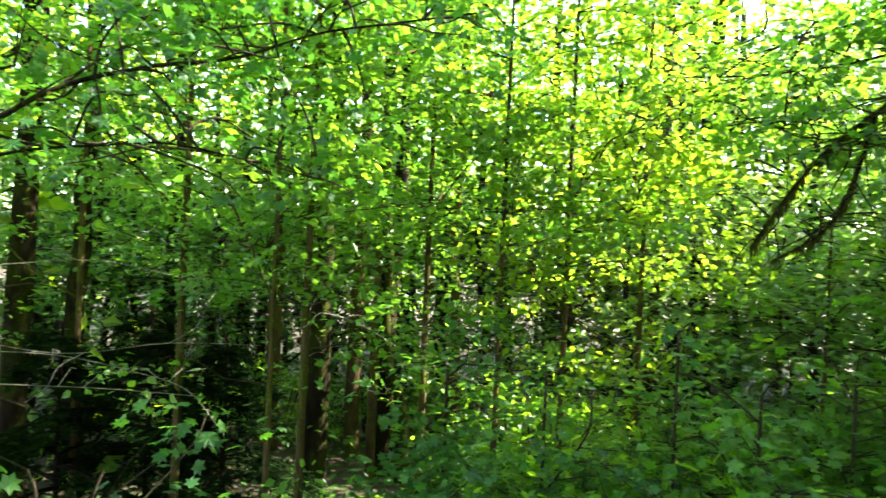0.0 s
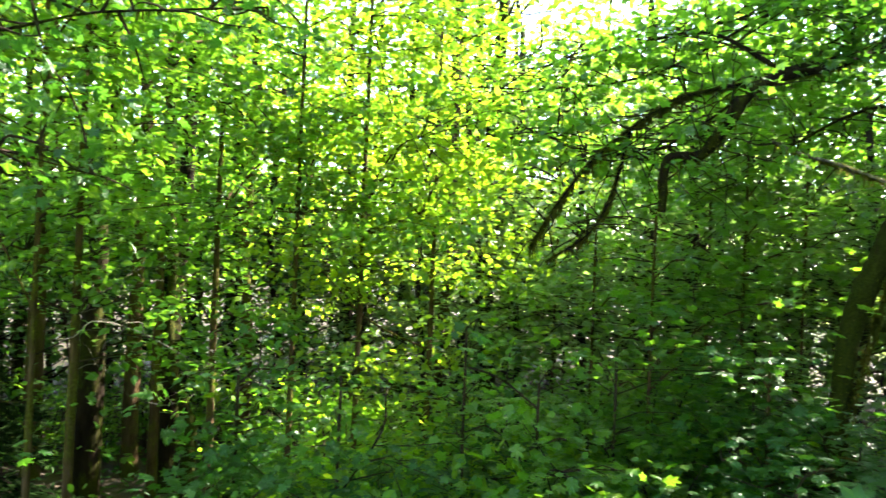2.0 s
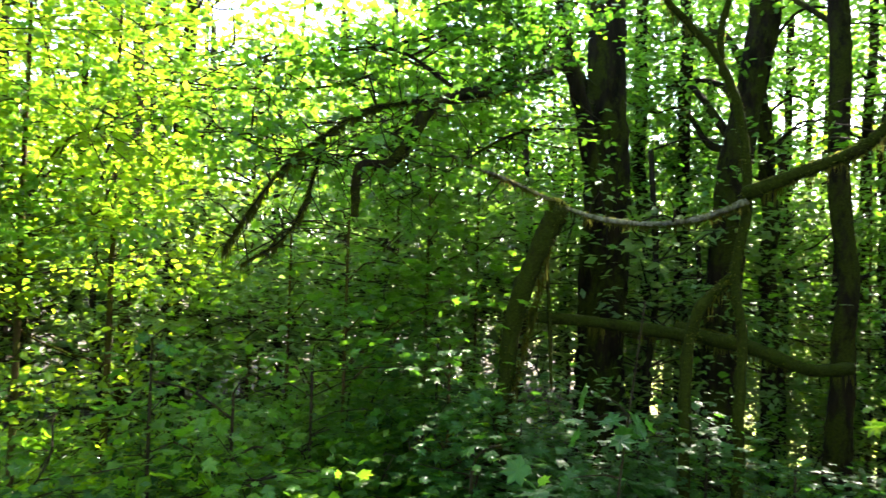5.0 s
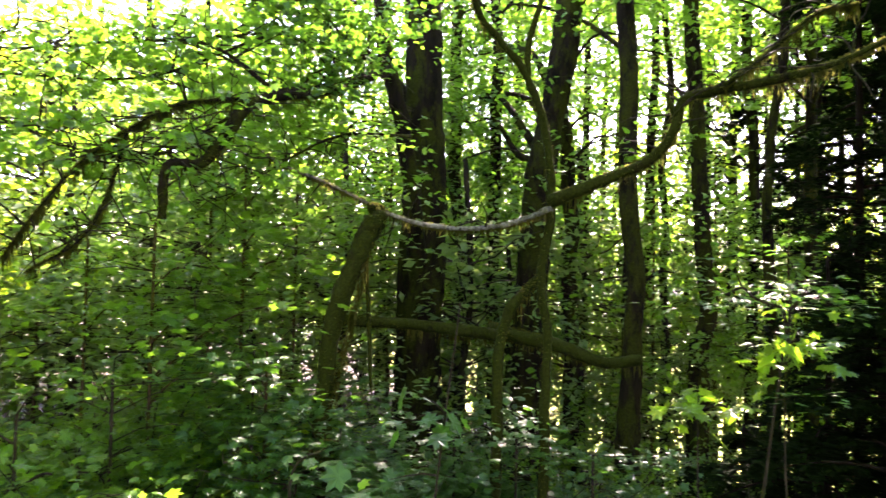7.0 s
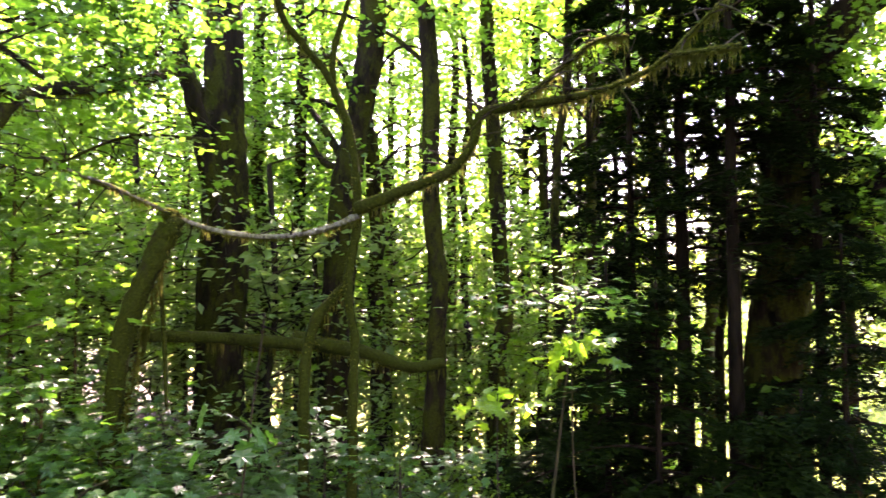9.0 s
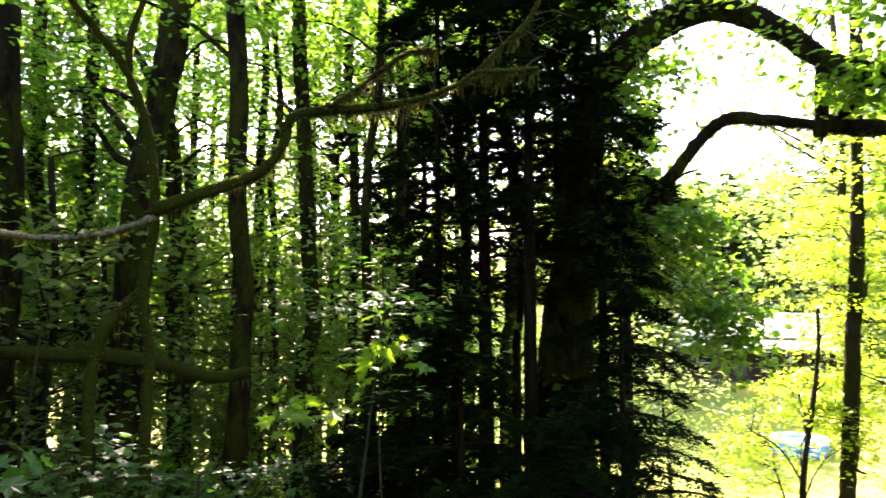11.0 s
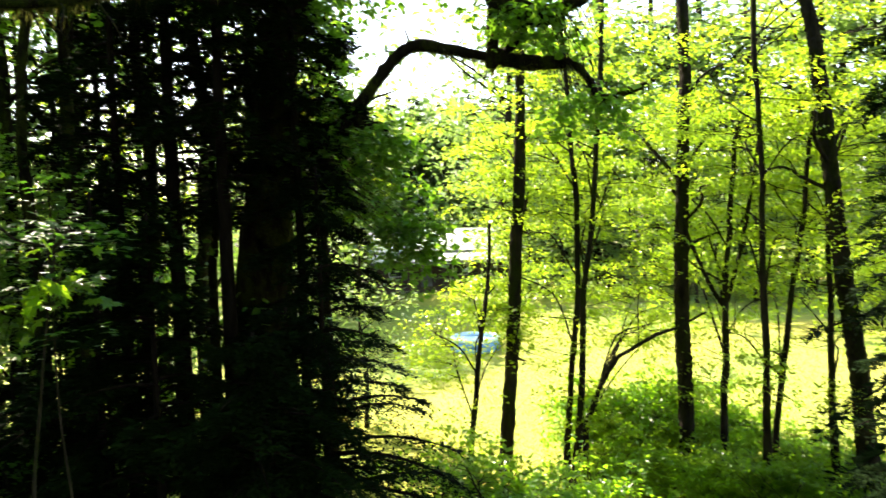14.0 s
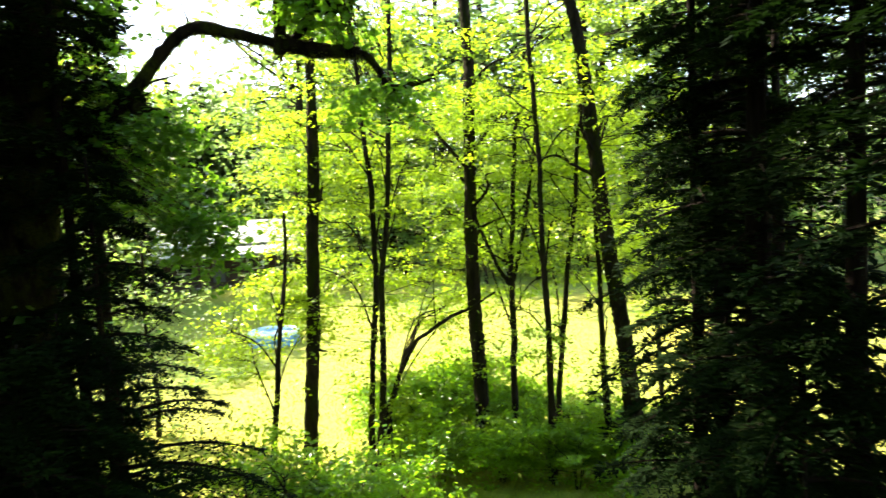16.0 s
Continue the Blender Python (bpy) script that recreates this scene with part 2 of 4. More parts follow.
MAPLE = lobed()
TRILOBE = (np.array([(0, 0, 0), (0.3, -0.36, -0.04), (0.66, -0.25, 0.03), (1, 0, -0.1), (0.66, 0.25, 0.03), (0.3, 0.36, -0.04)]),
           np.array([(0, 1, 2), (0, 2, 3), (0, 3, 4), (0, 4, 5)]))
FLAT = (np.array([(0, 0, 0), (0.45, 0.28, 0.05), (1, 0, -0.08), (0.45, -0.28, 0.05)]), np.array([(0, 2, 1), (0, 3, 2)]))
NEEDLES = (np.array([(0, 0, 0), (0.45, 0.16, 0), (1, 0, -0.05), (0.45, -0.16, 0)]), np.array([(0, 1, 2), (0, 2, 3)]))


def leaves(at_points, heading, tilt, size, shape):
    """Many leaves at once: each at a point, turned to its heading, its face leaning by tilt (radians) any way, of its own size."""
    n = len(at_points)
    base, faces = shape
    lean_to = rng.random(n) * 2 * np.pi
    nz = np.stack([np.sin(tilt) * np.cos(lean_to), np.sin(tilt) * np.sin(lean_to), np.cos(tilt)], 1)
    hx = np.stack([np.cos(heading), np.sin(heading), -0.35 * np.ones(n)], 1)
    hx -= (hx * nz).sum(1)[:, None] * nz
    hx /= np.linalg.norm(hx, axis=1)[:, None] + 1e-9
    hy = np.cross(nz, hx)
    frame_ = np.stack([hx, hy, nz], 1)
    v = at_points[:, None, :] + size[:, None, None] * np.einsum("kc,ncx->nkx", base, frame_)
    f = faces[None] + (np.arange(n) * len(base))[:, None, None]
    return v.reshape(-1, 3), f.reshape(-1, 3)


def sprays(centres, each, reach, size, shape=OVAL, flat=0.14, tilt=0.85, droop=0.25):
    """Leaf sprays: flat, slightly drooping fans of leaves round each centre."""
    k = len(centres)
    n = k * each
    c = np.repeat(centres, each, 0)
    a = rng.random(n) * 2 * np.pi
    r = np.sqrt(rng.random(n)) * np.repeat(reach * rng.uniform(0.6, 1.25, k), each)
    slope = np.repeat(rng.normal(0, 0.22, (k, 2)), each, 0)
    off = np.stack([r * np.cos(a), r * np.sin(a), rng.normal(0, flat * reach, n) - droop * r * r / max(reach, 1e-3)], 1)
    off[:, 2] += (off[:, :2] * slope).sum(1)
    return leaves(c + off, a + rng.normal(0, 0.7, n), np.abs(rng.normal(0, tilt, n)), size * rng.uniform(0.6, 1.25, n), shape)


def crown_points(count, centre, rx, rz, holes=0.06, scale=0.7, tiers=0.0):
    """Places of sprays in a loose, uneven crown that thins out towards its rim; tiers: the height between its layers."""
    out = []
    seed = Vector(rng.random(3) * 50)
    tries = 0
    while len(out) < count and tries < 40000:
        tries += 1
        p = rng.normal(0, 0.5, 3)
        if np.linalg.norm(p) > 1.5:
            continue
        q = np.array(centre) + p * (rx, rx, rz)
        if tries < 12 * count and noise.noise(Vector(q) * scale + seed) < holes:
            continue
        if tiers:
            layer = q[2] - 0.12 * math.hypot(q[0], q[1])
            q[2] += 0.8 * (round(layer / tiers) * tiers - layer)
        out.append(q)
    return np.array(out)


def limb_line(start, end, sag=0.12, steps=4):
    start, end = np.array(start, float), np.array(end, float)
    d = np.linalg.norm(end - start)
    m1 = start + (end - start) * 0.35 + rng.normal(0, 0.05 * d, 3) + (0, 0, sag * d)
    m2 = start + (end - start) * 0.7 + rng.normal(0, 0.05 * d, 3) + (0, 0, sag * d)
    return curve([start, m1, m2, end], steps)


def twig_mesh(ends, stems, radius=0.008, sag=0.05, steps=1):
    """Thin shoots, each from the nearest point of the stems to a spray."""
    pieces = []
    for e in ends:
        dist = np.linalg.norm(stems - e, axis=1) + 0.8 * np.clip(stems[:, 2] - e[2], 0, None)
        s = stems[np.argmin(dist)]
        pieces.append(tube(limb_line(s, e, sag, steps), radius * 1.6, radius * 0.4, 3))
    return merge(*pieces)


def moss_strands(line, radius, count, length, fuzz=4):
    """Moss on a limb: a fuzz of tufts all round it and uneven tatters that hang in clumps below."""
    seg = np.linalg.norm(np.diff(line, axis=0), axis=1)
    where = np.concatenate([[0], np.cumsum(seg)])
    clump = rng.random(max(3, count // 14)) * where[-1]
    u = np.clip(np.concatenate([rng.choice(clump, count) + rng.normal(0, 0.05, count), rng.random(count * fuzz) * where[-1]]), 0, where[-1])
    n = len(u)
    p = np.stack([np.interp(u, where, line[:, c]) for c in range(3)], 1)
    hanging = np.arange(n) < count
    a, b = rng.random(n) * 2 * np.pi, rng.random(n) * 2 * np.pi
    out_ = np.stack([np.cos(a) * np.cos(b), np.sin(a) * np.cos(b), np.sin(b)], 1)
    p = p + out_ * (radius * np.where(hanging, 0.6, 0.95) * (1 - 0.7 * u / where[-1]))[:, None]
    ln = np.where(hanging, length * rng.random(n) ** 2.0 + 0.03, rng.uniform(0.015, 0.035 + 0.12 * min(radius, 0.4), n))
    w = np.where(hanging, rng.uniform(0.004, 0.012, n), rng.uniform(0.006, 0.014, n))
    side = np.stack([np.cos(b), np.sin(b), np.zeros(n)], 1) * w[:, None]
    down = np.where(hanging[:, None], np.array([0, 0, -1.0]) + rng.normal(0, 0.08, (n, 3)), out_ + (0, 0, -0.3))
    low = p + down * ln[:, None]
    midp = 0.5 * (p + low) + side * 0.6
    v = np.stack([p - side, p + side, midp + side * 0.6, low, midp - side], 1).reshape(-1, 3)
    f = np.array([(0, 1, 2), (0, 2, 4), (4, 2, 3)])[None] + (np.arange(n) * 5)[:, None, None]
    return v, f.reshape(-1, 3)


def broadleaf(name, label, base, path, r0, r1, crowns, leaf, size, bark, shape=OVAL, each=30, reach=0.6, limbs=7,
              category="tree", group="", moss=0, tilt=0.62, twig_r=0.006, flare=0.35, sides=12, rough=0.05, tiers=0.0, thin=0.14):
    """A broad-leaved tree: a tapered trunk along path, limbs, twigs and a crown of leaf sprays. Heights and crowns are counted from its base."""
    tree = thing(name, base, label, category, group)
    line = curve(path, 7 if r0 < 0.2 else 12)
    part("trunk", tube(line, r0, r1, sides if r0 < 0.2 else 22, rough, flare), bark, tree, smooth=True)
    stems = [line[len(line) // 6:]]
    every = []
    for count, centre, rx, rz in crowns:
        if count:
            pts = crown_points(count, centre, rx, rz, tiers=tiers)
            every.append(pts)
    if every:
        pts = np.concatenate(every)
        for e in pts[rng.permutation(len(pts))[:limbs]]:
            flat = np.hypot(*(line[:, :2] - e[:2]).T)
            want = e[2] - 0.55 * flat.min()
            s = int(np.argmin(np.abs(line[:, 2] - max(want, line[-1, 2] * 0.15))))
            ll = limb_line(line[s], e)
            frac = s / len(line)
            rr = max(0.35 * (r0 + (r1 - r0) * frac), 0.012)
            part("limb", tube(ll, rr, 0.012, 6, rough), bark, tree, smooth=True)
            stems.append(ll)
        stems = np.concatenate(stems)
        part("branchwork", twig_mesh(pts, stems, twig_r), TWIG, tree, kind="stuff")
        part("crown", sprays(pts, each, reach, size, shape, thin, tilt), leaf, tree, kind="stuff")
    if moss:
        part("hanging_moss", moss_strands(np.concatenate([line] + [s for s in (stems if isinstance(stems, list) else [])]), r0, moss, 0.25), MOSS, tree, kind="stuff")
    return tree


def conifer(name, label, base, height, spread, r0, boughs=60, start=0.1, lean=(0, 0), group="", leaflet=0.155, per=28, fine=12, one_side=None, droop=0.5):
    """A hemlock: a straight trunk and drooping boughs with flat, feathery branchlets."""
    tree = thing(name, base, label, "conifer", group)
    line = curve([(0, 0, -0.3), (lean[0] * 0.4, lean[1] * 0.4, height * 0.4), (lean[0], lean[1], height)], 10)
    part("trunk", tube(line, r0, 0.02, 10, 0.04, 0.3), BARK_CONIFER, tree, smooth=True)
    wood, tips, heads, sizes = [], [], [], []
    for i in range(boughs):
        h = height * (start + (0.98 - start) * (i + rng.random()) / boughs)
        a = rng.random() * 2 * math.pi if one_side is None else radians(90 - one_side[0]) + rng.normal(0, radians(one_side[1]))
        ln = spread * (1 - h / height) ** 0.75 * rng.uniform(0.55, 1.1) + 0.25
        k = min(int(h / height * (len(line) - 1)), len(line) - 2)
        s0 = line[k] + (line[k + 1] - line[k]) * 0.5
        out_, side = np.array([math.cos(a), math.sin(a), 0]), np.array([-math.sin(a), math.cos(a), 0])
        s = np.linspace(0, 1, 7)[:, None]
        dr = droop * rng.uniform(0.6, 1.3)
        bl = np.array([s0[0], s0[1], h]) + out_ * ln * s + np.array([0, 0, 1]) * ln * (0.22 * s - dr * s * s)
        wood.append(tube(bl, 0.012 + 0.012 * ln, 0.004, 4))
        ss = rng.uniform(0.12, 1.0, per)
        root = np.stack([np.interp(ss, s[:, 0], bl[:, c]) for c in range(3)], 1)
        sgn = np.where(np.arange(per) % 2, 1, -1)
        bln = (0.34 * ln * (1.05 - ss) + 0.14) * rng.uniform(0.6, 1.2, per)
        bdir = out_[None] * 0.75 + side[None] * sgn[:, None] * 0.8 + np.array([0, 0, -0.35])[None]
        q = np.linspace(0.05, 1, fine)
        pts = root[:, None] + bdir[:, None] * (bln[:, None] * q[None])[..., None]
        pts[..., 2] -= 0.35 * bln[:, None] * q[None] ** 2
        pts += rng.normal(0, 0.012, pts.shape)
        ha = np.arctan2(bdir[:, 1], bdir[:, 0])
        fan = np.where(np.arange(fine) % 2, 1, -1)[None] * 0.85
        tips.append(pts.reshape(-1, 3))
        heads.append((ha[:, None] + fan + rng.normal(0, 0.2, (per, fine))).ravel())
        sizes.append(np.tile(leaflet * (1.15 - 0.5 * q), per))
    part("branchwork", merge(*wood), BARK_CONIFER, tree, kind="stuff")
    tips, heads, sizes = np.concatenate(tips), np.concatenate(heads), np.concatenate(sizes)
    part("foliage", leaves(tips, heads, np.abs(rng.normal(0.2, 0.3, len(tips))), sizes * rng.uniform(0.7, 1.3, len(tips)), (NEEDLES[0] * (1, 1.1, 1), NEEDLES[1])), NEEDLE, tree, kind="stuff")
    return tree


def mossy_limb(tree, points, r0, r1, hang=0, length=0.25, mat=None, side_twigs=0, sides=9, leafy=0, leaf_size=0.1, leaf=None, spread=0.45):
    """A mossy limb of a tree through some points, with tatters of moss and side twigs, bare or leafy."""
    base = tree.location
    line = curve([Vector(p) - base for p in points], 6)
    limb = part("limb", tube(line, r0, r1, sides, 0.1), mat or BARK_MOSSY, tree, smooth=True)
    if side_twigs:
        pieces, ends = [], []
        for _ in range(side_twigs):
            i = rng.integers(len(line) // 6, len(line) - 1)
            e = line[i] + rng.normal(0, 1, 3) * (spread, spread, 0.65 * spread)
            pieces.append(tube(limb_line(line[i], e, 0.05, 3), 0.012, 0.003, 4))
            ends.append(e)
        part("branchwork", merge(*pieces), TWIG, limb, kind="stuff")
        if leafy:
            part("foliage", sprays(np.array(ends), leafy, 0.35, leaf_size, MAPLE), leaf or LEAF, limb, kind="stuff")
    if hang:
        part("hanging_moss", moss_strands(line, r0, hang, length), MOSS, limb, kind="stuff")
    return limb


# ---- ground ----
def build_ground():
    rings = np.concatenate([[0.0], np.linspace(0.8, 50, 80), np.geomspace(54, 2500, 26)])
    sectors = 144
    a = np.linspace(0, 2 * np.pi, sectors, endpoint=False)
    x, y = rings[:, None] * np.sin(a), rings[:, None] * np.cos(a)
    v = np.stack([x, y, ground_z(x, y)], -1).reshape(-1, 3)
    i, j = [g.ravel() for g in np.meshgrid(np.arange(len(rings) - 1), np.arange(sectors), indexing="ij")]
    k = (j + 1) % sectors
    f = np.c_[i * sectors + j, i * sectors + k, (i + 1) * sectors + k, (i + 1) * sectors + j]
    return tagged(new("ground", mesh("ground", v, f[:, ::-1], GROUND, True)), "wooded bank falling to a sunlit mown lawn", "ground", kind="structure")


build_ground()


def build_grass():
    n = 60000
    az, d = rng.uniform(84, 140, n), 13 + 30 * rng.random(n) ** 0.8
    x, y = d * np.sin(np.radians(az)), d * np.cos(np.radians(az))
    z = ground_z(x, y)
    keep = z < 0.6
    x, y, z = x[keep], y[keep], z[keep]
    n = len(x)
    b = np.stack([x, y, z], 1)
    a = rng.random(n) * 2 * np.pi
    w = np.stack([np.cos(a), np.sin(a), np.zeros(n)], 1) * 0.012
    tip = b + np.stack([rng.normal(0, 0.04, n), rng.normal(0, 0.04, n), rng.uniform(0.04, 0.11, n)], 1)
    v = np.stack([b - w, b + w, tip], 1).reshape(-1, 3)
    return tagged(new("grass", mesh("grass", v, np.arange(3 * n).reshape(-1, 3), GRASS)), "short sunlit grass blades on the lawn", "grass", kind="stuff")


build_grass()


def build_litter():
    """Low ivy and fallen leaves over the forest floor."""
    n = 26000
    az, d = rng.uniform(0, 360, n), 1.0 + 17 * rng.random(n) ** 0.7
    x, y = d * np.sin(np.radians(az)), d * np.cos(np.radians(az))
    z = ground_z(x, y)
    keep = z > 0.7
    c = np.stack([x, y, z + rng.uniform(0.01, 0.14, n)], 1)[keep]
    n = len(c)
    v, f = leaves(c, rng.random(n) * 6.28, np.abs(rng.normal(0, 0.5, n)), rng.uniform(0.08, 0.2, n), OVAL)
    return tagged(new("ground_ivy", mesh("ground_ivy", v, f, LEAF_SHADED)), "low green ivy and leaf litter on the forest floor", "ground cover", kind="stuff")


build_litter()


# ---- house beyond the lawn ----
def box(x0, x1, y0, y1, z0, z1):
    v = [(x, y, z) for z in (z0, z1) for y in (y0, y1) for x in (x0, x1)]
    q = [(0, 2, 3, 1), (4, 5, 7, 6), (0, 1, 5, 4), (2, 6, 7, 3), (0, 4, 6, 2), (1, 3, 7, 5)]
    return np.array(v, float), np.array([t for a, b, c, d in q for t in ((a, b, c), (a, c, d))])


def slab(p, thick):
    """A sloping sheet over four corners, given counter-clockwise from above."""
    p = np.array(p, float)
    v = np.vstack([p - (0, 0, thick), p])
    q = [(3, 2, 1, 0), (4, 5, 6, 7), (0, 1, 5, 4), (1, 2, 6, 5), (2, 3, 7, 6), (3, 0, 4, 7)]
    return v, np.array([t for a, b, c, d in q for t in ((a, b, c), (a, c, d))])


def build_house():
    base = at(96.6, 62, 0.2)
    house = thing("house", base, "low brown house with a pale metal roof beyond the lawn", "house")
    house.rotation_euler[2] = radians(-96.6)
    # local x along the front to the north, y away from the lawn
    part("wall", box(-7.5, 7.5, 0, 7, -0.4, 2.6), WALL, house)
    part("roof", slab([(-8.2, -0.1, 3.15), (8.2, -0.1, 3.15), (8.2, 4, 4.95), (-8.2, 4, 4.95)], 0.12), ROOF, house, "pale standing metal roof")
    part("roof", slab([(-8.2, 4.02, 4.95), (8.2, 4.02, 4.95), (8.2, 8, 3.2), (-8.2, 8, 3.2)], 0.12), ROOF, house)
    part("porch_roof", slab([(-7.8, -2.8, 2.45), (7.4, -2.8, 2.45), (7.4, -0.05, 2.95), (-7.8, -0.05, 2.95)], 0.1), ROOF, house)
    part("fascia", box(-7.8, 7.4, -2.86, -2.81, 2.2, 2.44), FASCIA, house)
    part("fascia", box(-8.2, 8.2, -0.16, -0.11, 2.98, 3.12), FASCIA, house)
    for x in (-7.5, -4.5, -1.5, 1.5, 4.5, 7.1):
        part("porch_post", box(x - 0.07, x + 0.07, -2.75, -2.61, -0.3, 2.35), WALL, house)
    part("porch_deck", box(-7.8, 7.4, -2.9, -0.02, -0.4, 0.0), WALL, house)
    for x in (-5.6, -2.6, 3.0, 5.6):
        win = part("window", box(x - 0.7, x + 0.7, -0.06, -0.005, 0.9, 2.0), WHITE, house)
        part("pane", box(x - 0.6, x + 0.6, -0.075, -0.062, 1.0, 1.9), GLASS, win)
    part("door", box(-0.5, 0.5, -0.06, -0.005, 0.0, 2.05), FASCIA, house)
    return house


build_house()


def ring(radius, minor, z, n=40, m=10):
    a, b = [g.ravel() for g in np.meshgrid(np.linspace(0, 2 * np.pi, n, endpoint=False), np.linspace(0, 2 * np.pi, m, endpoint=False), indexing="ij")]
    v = np.stack([(radius + minor * np.cos(b)) * np.cos(a), (radius + minor * np.cos(b)) * np.sin(a), z + minor * np.sin(b)], 1)
    i, j = [g.ravel() for g in np.meshgrid(np.arange(n), np.arange(m), indexing="ij")]
    k, l = (i + 1) % n, (j + 1) % m
    return v, np.vstack([np.c_[i * m + j, k * m + j, k * m + l], np.c_[i * m + j, k * m + l, i * m + l]])


def build_pool():
    base = at(100.4, 34.5, 0)
    base.z = float(ground_z(base.x, base.y))
    pool = thing("paddling_pool", base, "blue and white inflatable paddling pool on the lawn", "paddling pool")
    pool.scale = (1.05, 1.05, 1.0)
    part("ring", ring(1.05, 0.14, 0.13), POOL_BLUE, pool, smooth=True)
    part("ring", ring(1.05, 0.13, 0.38), POOL_BLUE, pool, smooth=True)
    part("ring", ring(1.05, 0.12, 0.6), POOL_PALE, pool, "pale top ring", smooth=True)
    a = np.linspace(0, 2 * np.pi, 40, endpoint=False)
    v = np.vstack([np.stack([np.cos(a), np.sin(a), np.full(40, 0.5)], 1), [(0, 0, 0.5)]])
    part("water", (v, np.array([(i, (i + 1) % 40, 40) for i in range(40)])), POOL_PALE, pool)
    return pool


build_pool()


# ---- tall trees round the big maple ----
def stem_path(base, places):
    """A trunk's line from below the ground through bearings, distances and slopes of sight."""
    return [Vector((0, 0, -0.4))] + [at(a, d, up_to(d, t)) - base for a, d, t in places]


def bend(places, much=0.2):
    """A line of sight places with uneven sways between them."""
    s = np.linspace(0, len(places) - 1, 4 * len(places) - 3)
    cols = [np.interp(s, np.arange(len(places)), c) for c in zip(*places)]
    sway = np.cumsum(rng.normal(0, much, len(s)))
    sway -= np.interp(s, [0, s[-1]], [sway[0], sway[-1]])
    return [(a + w, d, t) for a, d, t, w in zip(*cols, sway)]


def forest_tree(label, az, d, places, r0, r1, crowns, **more):
    base = at(az, d, rise(az, d))
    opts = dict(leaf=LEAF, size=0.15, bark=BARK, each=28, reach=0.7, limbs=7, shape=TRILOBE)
    opts.update(more)
    if r0 < 0.4:
        crowns = crowns + [(12, (0, 0, 4.6), 1.5, 3.2)]
    if r0 < 0.2:
        places = bend(places)
    return broadleaf("tree", label, base, stem_path(base, places), r0, r1, crowns, **opts)


MAPLE_LABEL = "big mossy maple with a dark furrowed trunk"
# its first two crowns are above sight, added to block the sun
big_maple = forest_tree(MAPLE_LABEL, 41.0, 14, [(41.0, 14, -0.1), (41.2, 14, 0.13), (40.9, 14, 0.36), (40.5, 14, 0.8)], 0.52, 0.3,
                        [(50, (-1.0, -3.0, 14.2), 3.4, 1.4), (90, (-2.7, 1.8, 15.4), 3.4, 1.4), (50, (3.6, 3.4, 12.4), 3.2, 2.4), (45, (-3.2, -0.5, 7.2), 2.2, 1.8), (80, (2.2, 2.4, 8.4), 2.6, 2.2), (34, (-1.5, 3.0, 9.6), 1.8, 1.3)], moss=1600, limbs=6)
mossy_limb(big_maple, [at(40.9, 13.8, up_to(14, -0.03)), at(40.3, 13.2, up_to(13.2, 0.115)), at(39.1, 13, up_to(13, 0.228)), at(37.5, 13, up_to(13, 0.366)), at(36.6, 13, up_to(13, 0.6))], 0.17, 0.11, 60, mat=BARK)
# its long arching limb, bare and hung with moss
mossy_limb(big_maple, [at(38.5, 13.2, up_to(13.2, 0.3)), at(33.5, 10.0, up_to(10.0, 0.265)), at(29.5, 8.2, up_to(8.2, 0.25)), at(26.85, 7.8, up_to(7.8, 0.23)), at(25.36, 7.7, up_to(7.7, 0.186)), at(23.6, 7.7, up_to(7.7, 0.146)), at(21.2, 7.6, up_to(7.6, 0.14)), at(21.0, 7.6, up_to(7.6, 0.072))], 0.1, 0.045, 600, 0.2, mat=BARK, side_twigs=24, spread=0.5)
mossy_limb(big_maple, [at(27.5, 7.9, up_to(7.9, 0.24)), at(24.5, 7.8, up_to(7.8, 0.236)), at(21.4, 7.7, up_to(7.7, 0.221)), at(18.3, 7.6, up_to(7.6, 0.184)), at(15.1, 7.6, up_to(7.6, 0.133)), at(12.7, 7.6, up_to(7.6, 0.073)), at(10.8, 7.6, up_to(7.6, 0.017))], 0.024, 0.009, 900, 0.2, mat=BARK, side_twigs=36, spread=0.45)
mossy_limb(big_maple, [at(18.3, 7.6, up_to(7.6, 0.18)), at(17.0, 7.5, up_to(7.5, 0.09)), at(15.3, 7.5, up_to(7.5, 0.036)), at(12.2, 7.5, up_to(7.5, -0.002))], 0.022, 0.01, 300, 0.16, mat=BARK, side_twigs=16, spread=0.4)
mossy_limb(big_maple, [at(26.85, 7.8, up_to(7.8, 0.23)), at(21, 8.0, up_to(8, 0.16)), at(16, 8.2, up_to(8.2, 0.15)), at(9, 8.4, up_to(8.4, 0.19))], 0.02, 0.006, 20, 0.1, mat=BARK, side_twigs=46, leafy=22, leaf_size=0.12, spread=0.6)
mossy_limb(big_maple, [at(29.5, 8.2, up_to(8.2, 0.25)), at(24, 8.6, up_to(8.6, 0.31)), at(18, 8.8, up_to(8.8, 0.3)), at(11, 9, up_to(9, 0.27))], 0.03, 0.008, 20, 0.1, mat=BARK, side_twigs=52, leafy=22, leaf_size=0.12, spread=0.65)
for tips in (((28, 8.6, 0.33), (20, 8.6, 0.26), (12, 8.8, 0.24), (4, 9, 0.24)), ):
    mossy_limb(big_maple, [at(a, d, up_to(d, t)) for a, d, t in tips], 0.02, 0.006, 20, 0.1, mat=BARK, side_twigs=40, leafy=24, leaf_size=0.12, spread=0.5)

